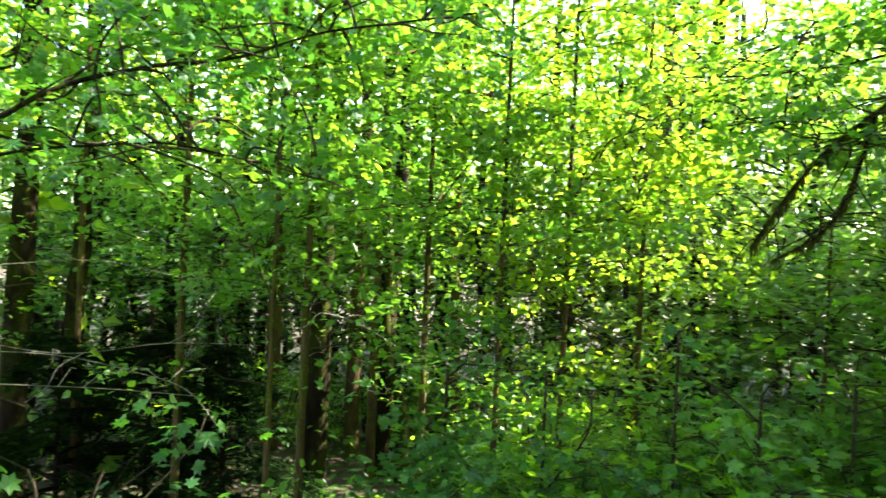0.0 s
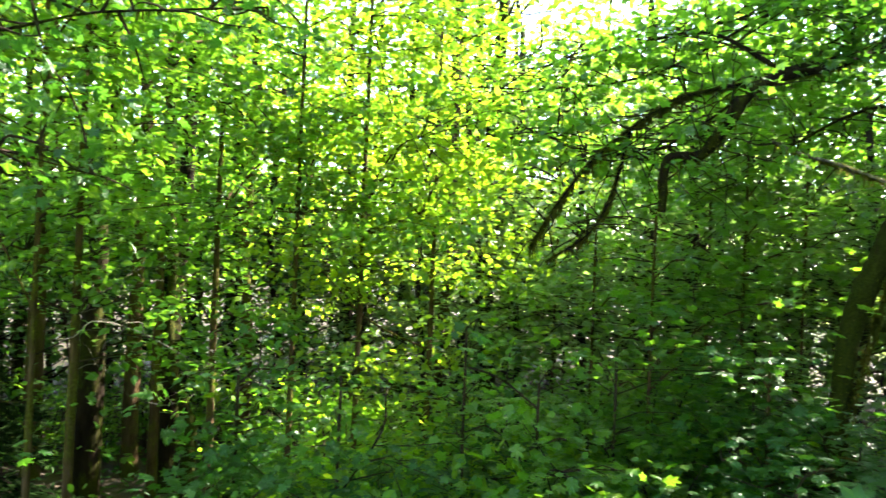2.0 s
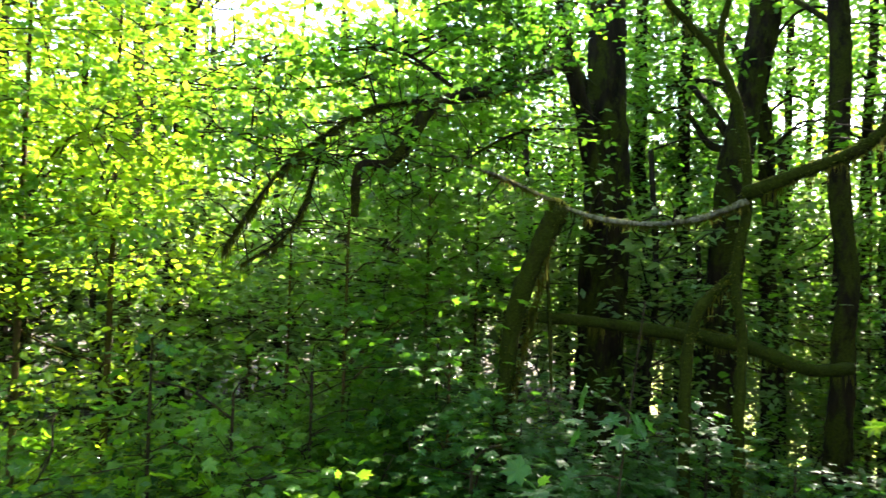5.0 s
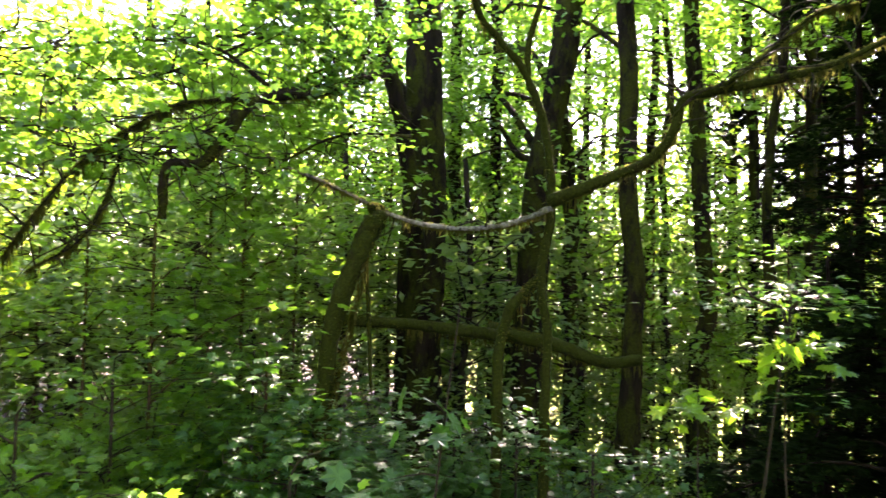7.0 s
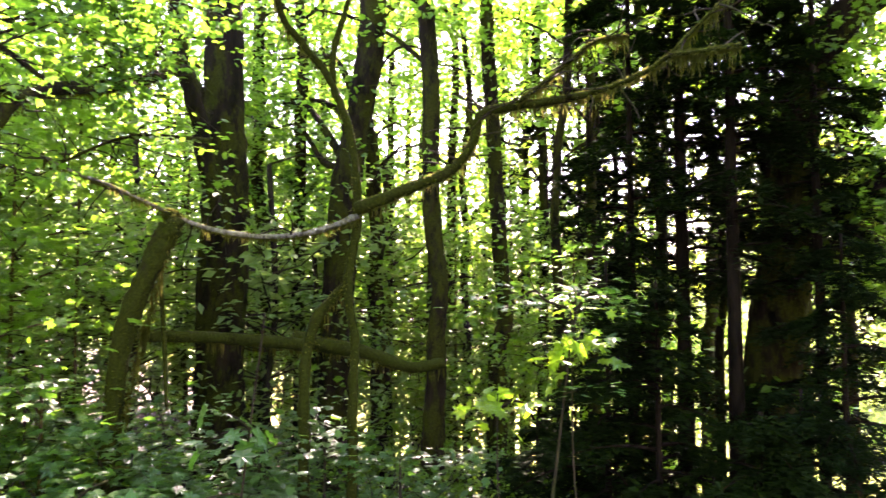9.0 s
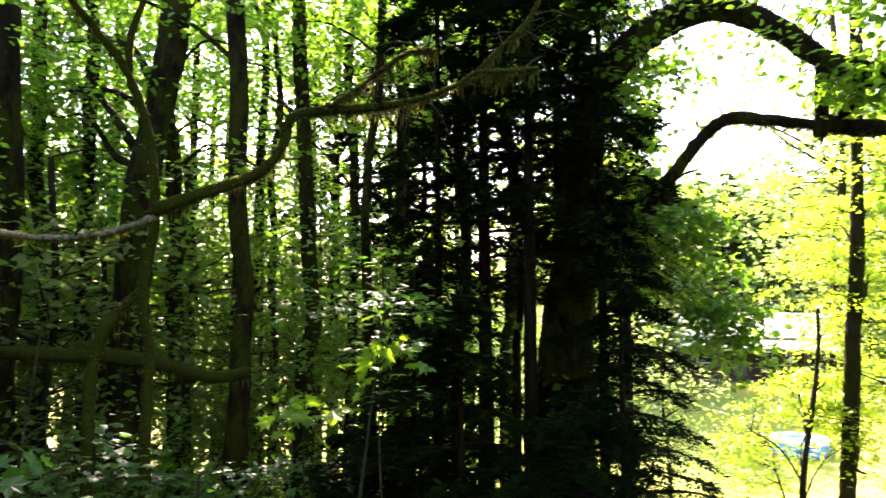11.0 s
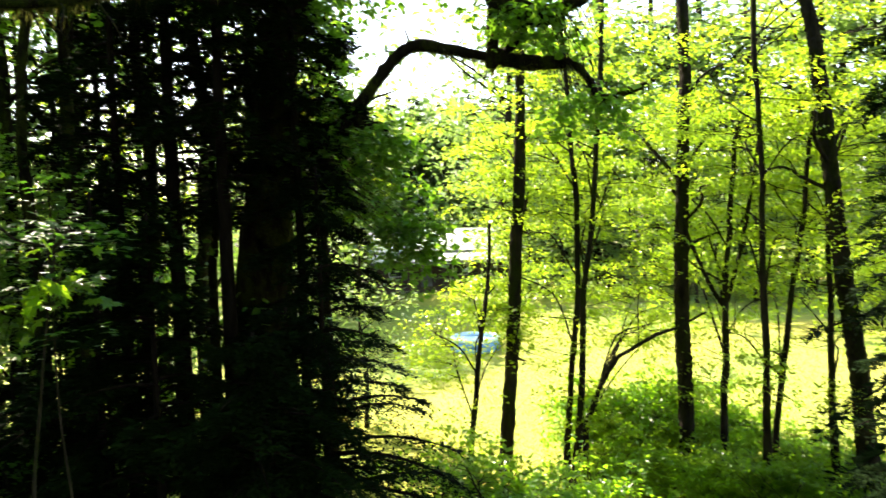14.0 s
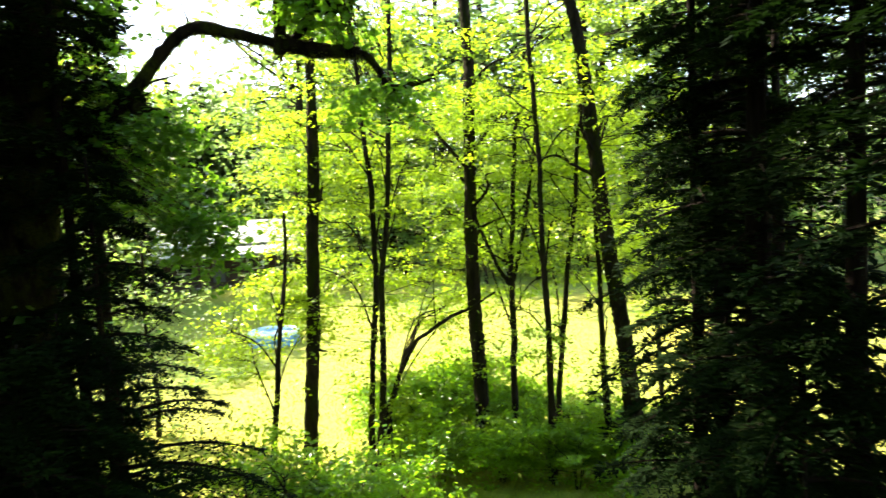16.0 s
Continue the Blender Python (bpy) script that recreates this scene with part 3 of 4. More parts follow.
for tips in (((39.5, 12, 0.34), (34, 10.2, 0.345), (28, 9.2, 0.335), (22, 8.8, 0.31)), ((40, 12.4, 0.2), (35, 10.6, 0.2), (31, 9.8, 0.17), (25.5, 9.3, 0.1)), ((38.8, 12, 0.42), (34, 10.5, 0.43), (29, 9.6, 0.42), (24, 9, 0.4))):
    mossy_limb(big_maple, [at(a, d, up_to(d, t)) for a, d, t in tips], 0.03, 0.008, 60, 0.12, mat=BARK, side_twigs=26, leafy=15, leaf_size=0.13, spread=0.62)
# sprays that hang before its trunk, shade put into their leaf colour
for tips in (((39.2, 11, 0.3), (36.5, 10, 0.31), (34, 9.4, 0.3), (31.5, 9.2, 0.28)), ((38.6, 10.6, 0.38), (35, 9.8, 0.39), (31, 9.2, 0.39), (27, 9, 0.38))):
    mossy_limb(big_maple, [at(a, d, up_to(d, t)) for a, d, t in tips], 0.024, 0.007, 40, 0.12, mat=BARK, side_twigs=34, leafy=20, leaf_size=0.13, leaf=LEAF_SHADED, spread=0.45)

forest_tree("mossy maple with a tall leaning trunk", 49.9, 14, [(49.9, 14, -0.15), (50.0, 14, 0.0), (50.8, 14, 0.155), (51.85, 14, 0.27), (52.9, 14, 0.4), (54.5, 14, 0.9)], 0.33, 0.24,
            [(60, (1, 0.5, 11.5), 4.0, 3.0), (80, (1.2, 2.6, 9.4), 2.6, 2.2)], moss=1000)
# second crowns of the next two: out of view, added to block sun
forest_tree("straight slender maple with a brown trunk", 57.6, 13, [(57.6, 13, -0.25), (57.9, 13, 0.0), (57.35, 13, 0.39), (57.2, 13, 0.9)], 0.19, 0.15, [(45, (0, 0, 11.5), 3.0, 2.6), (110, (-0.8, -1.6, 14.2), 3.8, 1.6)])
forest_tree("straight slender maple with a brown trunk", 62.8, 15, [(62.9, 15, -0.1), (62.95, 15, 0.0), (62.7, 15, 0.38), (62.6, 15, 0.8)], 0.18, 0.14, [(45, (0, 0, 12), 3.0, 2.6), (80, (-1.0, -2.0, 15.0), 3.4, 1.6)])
forest_tree("slim mossy maple in the shade", 47.1, 16.5, [(47.2, 16.5, -0.1), (47.2, 16.5, 0.01), (46.98, 16.5, 0.32), (46.5, 16.5, 0.7)], 0.17, 0.13, [(45, (0, 0, 11.5), 3.2, 2.6), (40, (0, 0, 7.4), 1.7, 2.0)], moss=60, leaf=LEAF_SHADED)
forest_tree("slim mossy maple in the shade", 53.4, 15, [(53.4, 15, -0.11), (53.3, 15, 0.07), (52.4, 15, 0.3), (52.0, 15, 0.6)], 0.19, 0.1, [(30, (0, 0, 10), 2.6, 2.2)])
forest_tree("slim mossy maple in the shade", 44.1, 18, [(44.1, 18, -0.1), (44.1, 18, 0.15), (43.8, 18, 0.5)], 0.17, 0.12, [(40, (0, 0, 11), 3.2, 2.6), (46, (0, 0, 7.6), 2.0, 2.2)], leaf=LEAF_SHADED)
forest_tree("slim mossy maple in the shade", 66.3, 17, [(66.5, 17, -0.1), (66.3, 17, 0.2), (66.0, 17, 0.6)], 0.13, 0.1, [(40, (0, 0, 11), 3.0, 2.6)])
forest_tree("slim mossy maple in the shade", 70.5, 16, [(70.5, 16, -0.1), (70.4, 16, 0.2), (70.2, 16, 0.6)], 0.13, 0.1, [(40, (0, 0, 12), 3.0, 2.6)])

for az, d, r in ((-43.8, 12, 0.2), (-40.3, 12.5, 0.14), (-17.0, 12.5, 0.14), (-19.6, 13.5, 0.12), (-11.5, 14, 0.11), (4, 15, 0.12), (-26, 13.5, 0.12), (-22.4, 12.2, 0.16), (-12.8, 18, 0.14), (-34, 16, 0.15)):
    forest_tree("brown-stemmed maple inside the thicket", az, d, [(az, d, -0.1), (az + 0.4, d, 0.2), (az + 0.2, d, 0.6)], r, r * 0.7, [(40, (0, 0, 11), 2.8, 2.6)], bark=BARK_SUNLIT if r < 0.14 else BARK)
forest_tree("leaning mossy maple lit by the sun", -15.6, 12, [(-15.4, 12, -0.25), (-16.3, 12, -0.17), (-17.2, 12, 0.1), (-18, 12, 0.4)], 0.1, 0.06, [(20, (0, 0, 9), 2.0, 1.8)], bark=BARK_MOSSY, moss=400)
for az, d, r in ((68.0, 13.5, 0.1), (75.0, 13.5, 0.11), (78.9, 15, 0.14), (79.8, 13, 0.07), (85.3, 13.6, 0.13), (60.4, 17, 0.1)):
    forest_tree("dark slender trunk in the shade of the hemlocks", az, d, [(az, d, -0.1), (az + rng.uniform(-0.9, 0.9), d, 0.1), (az + rng.uniform(-1.2, 1.2), d, 0.3), (az + rng.uniform(-1.8, 1.8), d, 0.7)], r, r * 0.7, [(35, (0, 0, 12), 2.6, 2.4)], limbs=4)

for az, d in ((48.5, 21), (54, 23), (59, 20.5), (65, 23), (70, 19.5), (76, 22)):
    # the extra top crown is unseen, added to shade the vine maple
    forest_tree("tall maple with a high leafy crown", az, d, [(az, d, -0.1), (az + 0.3, d, 0.3), (az, d, 0.6)], 0.16, 0.08, [(75, (0, 0, 13.0), 3.6, 2.8)] + ([(60, (0, 0, 15.5), 3.4, 1.2)] if az < 60 else []), size=0.2, each=24, reach=0.85)

# a mossy vine maple that arches in front of the big trunks
# its crown is above sight, added to keep sun off the undergrowth
vine = broadleaf("vine_maple", "crooked vine maple wrapped in hanging moss", at(51.0, 8.2, rise(51, 8.2)),
                 stem_path(at(51.0, 8.2, rise(51, 8.2)), [(51.2, 8.2, -0.2), (51.3, 8.2, -0.08), (50.7, 8.2, 0.0), (51.5, 8.2, 0.1), (51.0, 8.2, 0.212), (49.3, 8.2, 0.294), (47.0, 8.2, 0.344), (45.0, 8.2, 0.4), (44, 8.2, 0.6)]),
                 0.064, 0.04, [(70, (-0.4, 0.2, 8.6), 2.4, 0.7)], LEAF, 0.15, BARK_MOSSY, shape=TRILOBE, reach=0.7, moss=900, rough=0.14, limbs=5)
mossy_limb(vine, [at(a, 8.1, up_to(8.1, t)) for a, t in ((51.6, 0.1), (48.2, 0.078), (44.2, 0.07), (40.0, 0.08), (36.6, 0.104), (32.9, 0.132), (30.5, 0.147), (28.5, 0.165))], 0.034, 0.012, 420, 0.13, mat=TWIG_PALE, side_twigs=12)
mossy_limb(vine, [at(a, 8.1 - 0.03 * (a - 51), up_to(8.1 - 0.03 * (a - 51), t)) for a, t in ((51.4, 0.11), (55.5, 0.139), (59.2, 0.168), (61.0, 0.208), (61.65, 0.245), (63.9, 0.257), (68.5, 0.266), (72.1, 0.278), (75.1, 0.298), (76.7, 0.315), (79.0, 0.317), (81.8, 0.319))], 0.066, 0.012, 700, 0.26, side_twigs=40)
mossy_limb(vine, [at(a, 7.6, up_to(7.6, t)) for a, t in ((64.6, 0.262), (67.8, 0.303), (70.9, 0.345), (73.5, 0.35))], 0.026, 0.01, 300, 0.22, side_twigs=16)
mossy_limb(vine, [at(a, 7.4, up_to(7.4, t)) for a, t in ((76.6, 0.314), (78.6, 0.35), (80.7, 0.385), (82, 0.42))], 0.02, 0.01, 160, 0.2, side_twigs=8)
mossy_limb(vine, [at(a, 7.8, up_to(7.8, t)) for a, t in ((61.2, 0.215), (60.7, 0.24), (60.4, 0.256))], 0.034, 0.02, 60, 0.12)
mossy_limb(vine, [at(49.5, 8.2, up_to(8.2, 0.29)), at(49.6, 8.2, up_to(8.2, 0.34)), at(50.6, 8.2, up_to(8.2, 0.4)), at(52, 8.2, up_to(8.2, 0.5))], 0.04, 0.02, 60, 0.25)
mossy_limb(vine, [at(51.0, 8.2, up_to(8.2, 0.01)), at(49.4, 8.3, up_to(8.2, -0.02)), at(48.2, 8.3, up_to(8.2, -0.05)), at(47.5, 8.3, up_to(8.2, -0.11)), at(47.4, 8.3, up_to(8.2, -0.25)), at(47.3, 8.3, up_to(8.2, -0.45))], 0.055, 0.075, 500, 0.3)

lean_base = at(33.0, 8.0, rise(33, 8))
leaner = broadleaf("vine_maple", "leaning vine maple stem thick with moss", lean_base,
                   stem_path(lean_base, [(33.4, 8, -0.2), (34.1, 8, -0.065), (35.6, 8, 0.015), (36.6, 8, 0.055), (37.3, 8, 0.08)]), 0.1, 0.11, [], LEAF, 0.12, BARK_MOSSY, moss=900, rough=0.1)
mossy_limb(leaner, [at(37.1, 8, up_to(8, 0.072)), at(37.6, 8.02, up_to(8, 0.086)), at(37.5, 8.08, up_to(8, 0.096)), at(36.8, 8.1, up_to(8, 0.1))], 0.108, 0.03, 260, 0.2)
mossy_limb(leaner, [at(35.3, 8, up_to(8, 0.0)), at(36.4, 8.1, up_to(8, 0.04)), at(37, 8.2, up_to(8, -0.1)), at(37.2, 8.2, up_to(8, -0.16))], 0.03, 0.02, 20)


# fallen logs under the maples
def fallen_log(label, points, r0, r1):
    base = Vector(points[0])
    log = thing("fallen_log", base, label, "log")
    line = curve([Vector(p) - base for p in points], 6)
    part("trunk", tube(line, r0, r1, 10, 0.06), BARK_MOSSY, log, smooth=True)
    part("hanging_moss", moss_strands(line, r0, 500, 0.25), MOSS, log, kind="stuff")
    return log


fallen_log("mossy fallen log leaning across the maples", [at(33.5, 9.8, up_to(9.8, -0.058)), at(37, 10, up_to(10, -0.064)), at(41, 10.3, up_to(10.3, -0.068)), at(45, 10.6, up_to(10.6, -0.075)), at(47.5, 10.9, up_to(10.9, -0.08))], 0.07, 0.1)
fallen_log("mossy fallen log leaning across the maples", [at(46.5, 11, up_to(11, -0.07)), at(48.2, 11, up_to(11, -0.077)), at(52, 11, up_to(11, -0.09)), at(55.4, 11, up_to(11, -0.112)), at(58.5, 11.2, up_to(11, -0.11))], 0.12, 0.09)

# the leaning maple at the lawn's edge, with its arched limbs
lb = at(83.0, 12.5, rise(83.0, 12.5))


def spot(az, d, slope):
    return tuple(at(az, d, up_to(d, slope)) - lb)


# its last two crowns are above sight, added to shade the hemlocks
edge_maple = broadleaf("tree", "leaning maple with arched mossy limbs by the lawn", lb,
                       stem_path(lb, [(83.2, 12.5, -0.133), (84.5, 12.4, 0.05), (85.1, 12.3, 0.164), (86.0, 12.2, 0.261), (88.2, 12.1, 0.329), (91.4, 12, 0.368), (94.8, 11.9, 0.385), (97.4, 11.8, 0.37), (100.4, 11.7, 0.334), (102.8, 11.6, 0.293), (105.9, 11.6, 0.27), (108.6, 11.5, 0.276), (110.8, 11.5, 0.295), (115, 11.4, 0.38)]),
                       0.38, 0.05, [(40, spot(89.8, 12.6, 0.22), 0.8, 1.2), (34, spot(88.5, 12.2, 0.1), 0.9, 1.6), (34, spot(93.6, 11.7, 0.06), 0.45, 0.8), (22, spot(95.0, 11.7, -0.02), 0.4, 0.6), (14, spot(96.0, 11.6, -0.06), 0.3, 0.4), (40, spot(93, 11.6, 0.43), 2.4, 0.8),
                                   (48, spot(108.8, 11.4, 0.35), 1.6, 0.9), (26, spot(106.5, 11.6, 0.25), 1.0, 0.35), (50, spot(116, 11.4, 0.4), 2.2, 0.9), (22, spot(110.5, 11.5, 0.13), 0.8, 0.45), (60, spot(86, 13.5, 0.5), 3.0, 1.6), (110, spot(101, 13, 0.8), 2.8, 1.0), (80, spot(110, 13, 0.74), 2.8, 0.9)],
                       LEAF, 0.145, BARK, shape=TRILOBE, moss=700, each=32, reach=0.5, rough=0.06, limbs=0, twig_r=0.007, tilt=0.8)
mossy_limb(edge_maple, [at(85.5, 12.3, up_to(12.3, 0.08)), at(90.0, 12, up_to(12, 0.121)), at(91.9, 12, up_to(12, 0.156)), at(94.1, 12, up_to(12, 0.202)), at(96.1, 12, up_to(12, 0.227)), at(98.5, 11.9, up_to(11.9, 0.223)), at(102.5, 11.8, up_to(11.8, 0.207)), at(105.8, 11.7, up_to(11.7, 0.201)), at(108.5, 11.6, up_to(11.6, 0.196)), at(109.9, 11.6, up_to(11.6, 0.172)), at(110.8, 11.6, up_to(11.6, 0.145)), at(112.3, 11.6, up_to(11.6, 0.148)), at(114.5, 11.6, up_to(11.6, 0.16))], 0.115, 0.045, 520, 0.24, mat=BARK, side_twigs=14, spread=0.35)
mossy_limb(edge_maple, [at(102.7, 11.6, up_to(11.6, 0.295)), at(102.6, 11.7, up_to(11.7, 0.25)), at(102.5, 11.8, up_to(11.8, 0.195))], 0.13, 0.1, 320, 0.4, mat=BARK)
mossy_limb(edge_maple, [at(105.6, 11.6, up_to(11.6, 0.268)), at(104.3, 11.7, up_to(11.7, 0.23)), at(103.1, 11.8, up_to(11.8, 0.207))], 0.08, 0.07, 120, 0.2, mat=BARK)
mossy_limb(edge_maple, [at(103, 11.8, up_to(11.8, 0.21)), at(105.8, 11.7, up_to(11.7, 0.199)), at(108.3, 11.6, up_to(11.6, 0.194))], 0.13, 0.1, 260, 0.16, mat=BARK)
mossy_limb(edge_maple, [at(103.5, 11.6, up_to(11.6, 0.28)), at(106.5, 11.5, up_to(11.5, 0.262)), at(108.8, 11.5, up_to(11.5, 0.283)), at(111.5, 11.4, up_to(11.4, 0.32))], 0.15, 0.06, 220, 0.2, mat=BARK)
mossy_limb(edge_maple, [at(90.8, 12, up_to(12, 0.14)), at(92.2, 11.9, up_to(11.9, 0.122)), at(93.4, 11.9, up_to(11.9, 0.118)), at(93.8, 11.9, up_to(11.9, 0.1))], 0.12, 0.05, 160, 0.2, mat=BARK)
mossy_limb(edge_maple, [at(91.9, 12, up_to(12, 0.15)), at(93.2, 11.9, up_to(11.9, 0.16)), at(94.7, 11.8, up_to(11.8, 0.168))], 0.03, 0.012, 0, mat=BARK)

# ---- alders along the lawn ----
ALDER = "slender alder, bark darkened as if backlit, at the lawn's edge"


def alder(places, d, r0, crowns, label=ALDER, taper=0.45, **more):
    az = places[0][0]
    base = at(az, d, rise(az, d))
    opts = dict(each=84, reach=0.66, tilt=0.7, tiers=0.6, thin=0.1, limbs=9, twig_r=0.008, flare=0.25, rough=0.07)
    path = stem_path(base, bend([(a, d, t) for a, t in places], 0.05))
    low = 0.5 * (path[1] + path[len(path) // 2])
    back = at(az, 1.3, 0)
    crowns = [(5, (low.x, low.y, low.z), 0.5, 1.6)] + [(int(n * 1.5), (c[0] + back.x, c[1] + back.y, c[2]), rx * 1.2, rz * 1.35) for n, c, rx, rz in crowns]
    opts.update(more)
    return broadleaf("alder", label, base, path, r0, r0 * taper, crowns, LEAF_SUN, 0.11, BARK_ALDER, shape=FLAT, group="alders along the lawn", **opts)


alder([(102.5, -0.405), (103.5, -0.201), (104.0, -0.041), (104.55, 0.176), (105.2, 0.6)], 18, 0.19, [(80, (0.3, -0.9, 7.5), 1.5, 3.2)], "ivy-clad alder with leafy trunk by the lawn", taper=0.6)
alder([(107.2, -0.441), (108.0, -0.29), (108.85, -0.11), (108.8, 0.01), (108.2, 0.167), (107.5, 0.45)], 17.3, 0.095, [(55, (0.2, 0, 7.5), 1.8, 2.8)])
alder([(108.0, -0.442), (108.9, -0.292), (109.25, -0.127), (110.15, 0.009), (110.9, 0.15), (111.8, 0.5)], 17.0, 0.1, [(60, (0.4, -0.8, 8), 2.0, 2.8)], "pale sunlit alder stem at the lawn's edge")
alder([(99.5, -0.405), (100.5, -0.228), (101.55, -0.109), (101.9, -0.02)], 17, 0.08, [(18, (0.3, 0.7, 3.1), 0.8, 0.5), (24, (-0.3, -0.4, 4.1), 0.9, 0.5), (12, (0.0, -0.6, 4.9), 0.7, 0.35)], "small leafy young alder glowing in the sun")
alder([(117.0, -0.453), (117.05, -0.234), (116.85, -0.054), (117.0, 0.136), (117.2, 0.26), (117.4, 0.6)], 18.0, 0.2, [(80, (0.3, 0, 8.5), 2.4, 3.2)], taper=0.6)
alder([(122.6, -0.446), (122.8, -0.253), (122.7, -0.098), (122.65, 0.021), (122.0, 0.185), (121.5, 0.5)], 16.4, 0.095, [(55, (0, 0, 8), 1.8, 2.8)])
forked = alder([(119.7, -0.454), (119.9, -0.252), (120.0, -0.137), (120.4, -0.017), (120.9, 0.1)], 18.0, 0.105, [(60, (0.4, 0, 6.5), 1.8, 2.4)], "forked alder with two limbs at the lawn's edge")
for arm in (((119.95, -0.145), (118.8, -0.112), (117.35, -0.05), (116.6, 0.0)), ((120.05, -0.135), (121.1, -0.057), (122.15, 0.053), (122.6, 0.15))):
    mossy_limb(forked, [at(a, 18, up_to(18, t)) for a, t in arm], 0.065, 0.03, mat=BARK_ALDER)
alder([(122.85, -0.437), (123.6, -0.237), (124.2, -0.14), (125.1, -0.029), (125.9, 0.12)], 17.2, 0.09, [(50, (0.3, -0.2, 7), 1.6, 2.4)])
alder([(129.9, -0.424), (128.8, -0.286), (127.95, -0.157), (126.9, -0.007), (126.1, 0.148), (125.45, 0.248), (124.4, 0.6)], 16.6, 0.2, [(60, (0, 0.8, 8.5), 2.2, 2.6)], "thick leaning alder trunk at the lawn's edge", taper=0.6)
alder([(127.45, -0.435), (127.1, -0.254), (127.0, -0.125), (126.6, 0.05)], 16.9, 0.09, [(40, (0, 0, 6.5), 1.6, 2.2)])
alder([(109.1, -0.4), (109.35, -0.309), (110.95, -0.244), (112.2, -0.212), (114.9, -0.182), (116.5, -0.171), (118.5, -0.15)], 17.3, 0.09, [(34, (0.8, -1.8, 4.0), 1.3, 0.8)], "low leaning alder stem arching over the lawn", 0.3)
alder([(131.5, -0.3), (131.2, -0.15), (130.8, 0.0), (130.5, 0.1)], 21.5, 0.07, [(40, (0, 0.6, 4.6), 1.0, 1.2)], "bushy young alder beside the dark hemlocks")

# ---- conifers ----
DARK = "hemlock with drooping feathery boughs darkened with shade"
YOUNG = "young hemlock with low dense boughs darkened with shade"


def hemlock(az, d, top, spread, r0, label=DARK, **more):
    return conifer("hemlock", label, at(az, d, rise(az, d)), top, spread, r0, **more)


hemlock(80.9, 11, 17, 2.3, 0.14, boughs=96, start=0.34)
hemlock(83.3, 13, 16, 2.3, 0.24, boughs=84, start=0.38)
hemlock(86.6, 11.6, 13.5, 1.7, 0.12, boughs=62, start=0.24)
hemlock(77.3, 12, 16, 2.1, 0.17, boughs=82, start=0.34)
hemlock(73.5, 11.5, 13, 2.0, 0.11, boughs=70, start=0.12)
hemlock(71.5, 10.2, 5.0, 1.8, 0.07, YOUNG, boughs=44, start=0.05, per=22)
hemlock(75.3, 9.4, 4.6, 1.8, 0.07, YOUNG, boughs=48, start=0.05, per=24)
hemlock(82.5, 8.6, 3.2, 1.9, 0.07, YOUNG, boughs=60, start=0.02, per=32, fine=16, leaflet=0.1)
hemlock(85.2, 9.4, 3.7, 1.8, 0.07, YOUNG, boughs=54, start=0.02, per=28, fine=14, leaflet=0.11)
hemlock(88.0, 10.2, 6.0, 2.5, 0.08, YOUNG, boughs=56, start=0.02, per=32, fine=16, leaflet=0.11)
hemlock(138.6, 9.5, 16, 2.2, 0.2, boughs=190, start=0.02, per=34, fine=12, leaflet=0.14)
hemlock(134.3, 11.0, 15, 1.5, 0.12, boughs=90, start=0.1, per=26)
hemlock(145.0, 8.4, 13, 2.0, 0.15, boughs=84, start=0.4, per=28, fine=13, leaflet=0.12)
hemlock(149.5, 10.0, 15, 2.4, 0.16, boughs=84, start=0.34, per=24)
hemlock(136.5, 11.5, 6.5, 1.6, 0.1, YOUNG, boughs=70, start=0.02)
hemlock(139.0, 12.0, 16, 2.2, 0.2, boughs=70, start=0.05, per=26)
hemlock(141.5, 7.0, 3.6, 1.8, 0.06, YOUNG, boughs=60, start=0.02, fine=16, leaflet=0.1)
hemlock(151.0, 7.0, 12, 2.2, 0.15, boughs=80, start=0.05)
# little dark hemlocks added to fill gaps that hold only shade
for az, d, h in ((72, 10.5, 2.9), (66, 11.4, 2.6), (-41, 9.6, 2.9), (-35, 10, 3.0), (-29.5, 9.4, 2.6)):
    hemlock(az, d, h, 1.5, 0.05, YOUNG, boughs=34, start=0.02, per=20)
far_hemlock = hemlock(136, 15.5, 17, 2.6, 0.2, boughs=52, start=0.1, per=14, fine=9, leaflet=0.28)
# copies past bearing 160 stand out of view, added to block sky light
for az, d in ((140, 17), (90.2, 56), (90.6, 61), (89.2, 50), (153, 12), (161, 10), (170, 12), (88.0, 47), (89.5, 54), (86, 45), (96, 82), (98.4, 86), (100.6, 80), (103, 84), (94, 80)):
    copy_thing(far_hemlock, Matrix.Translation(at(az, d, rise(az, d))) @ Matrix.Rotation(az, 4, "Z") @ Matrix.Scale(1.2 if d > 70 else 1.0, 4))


# ---- leafy thicket of young trees ----
def young_tree(az, d, h, r0, crowns, label="young leafy maple with a thin trunk", lean=(0, 0), leaf=None, size=0.13, each=34, reach=0.55, shape=TRILOBE, limbs=5, bark=None, tilt=0.9, tiers=0.0):
    base = at(az, d, rise(az, d))
    path = [(0, 0, -0.3), (lean[0] * 0.2, lean[1] * 0.2, h * 0.35), (lean[0] * 0.6, lean[1] * 0.6, h * 0.7), (lean[0], lean[1], h)]
    return broadleaf("young_tree", label, base, path, r0, 0.015, crowns, leaf or LEAF, size, bark or BARK_SUNLIT, shape=shape, each=each, reach=reach, limbs=limbs, sides=8, group="young trees of the thicket", flare=0.2, tilt=tilt, tiers=tiers)


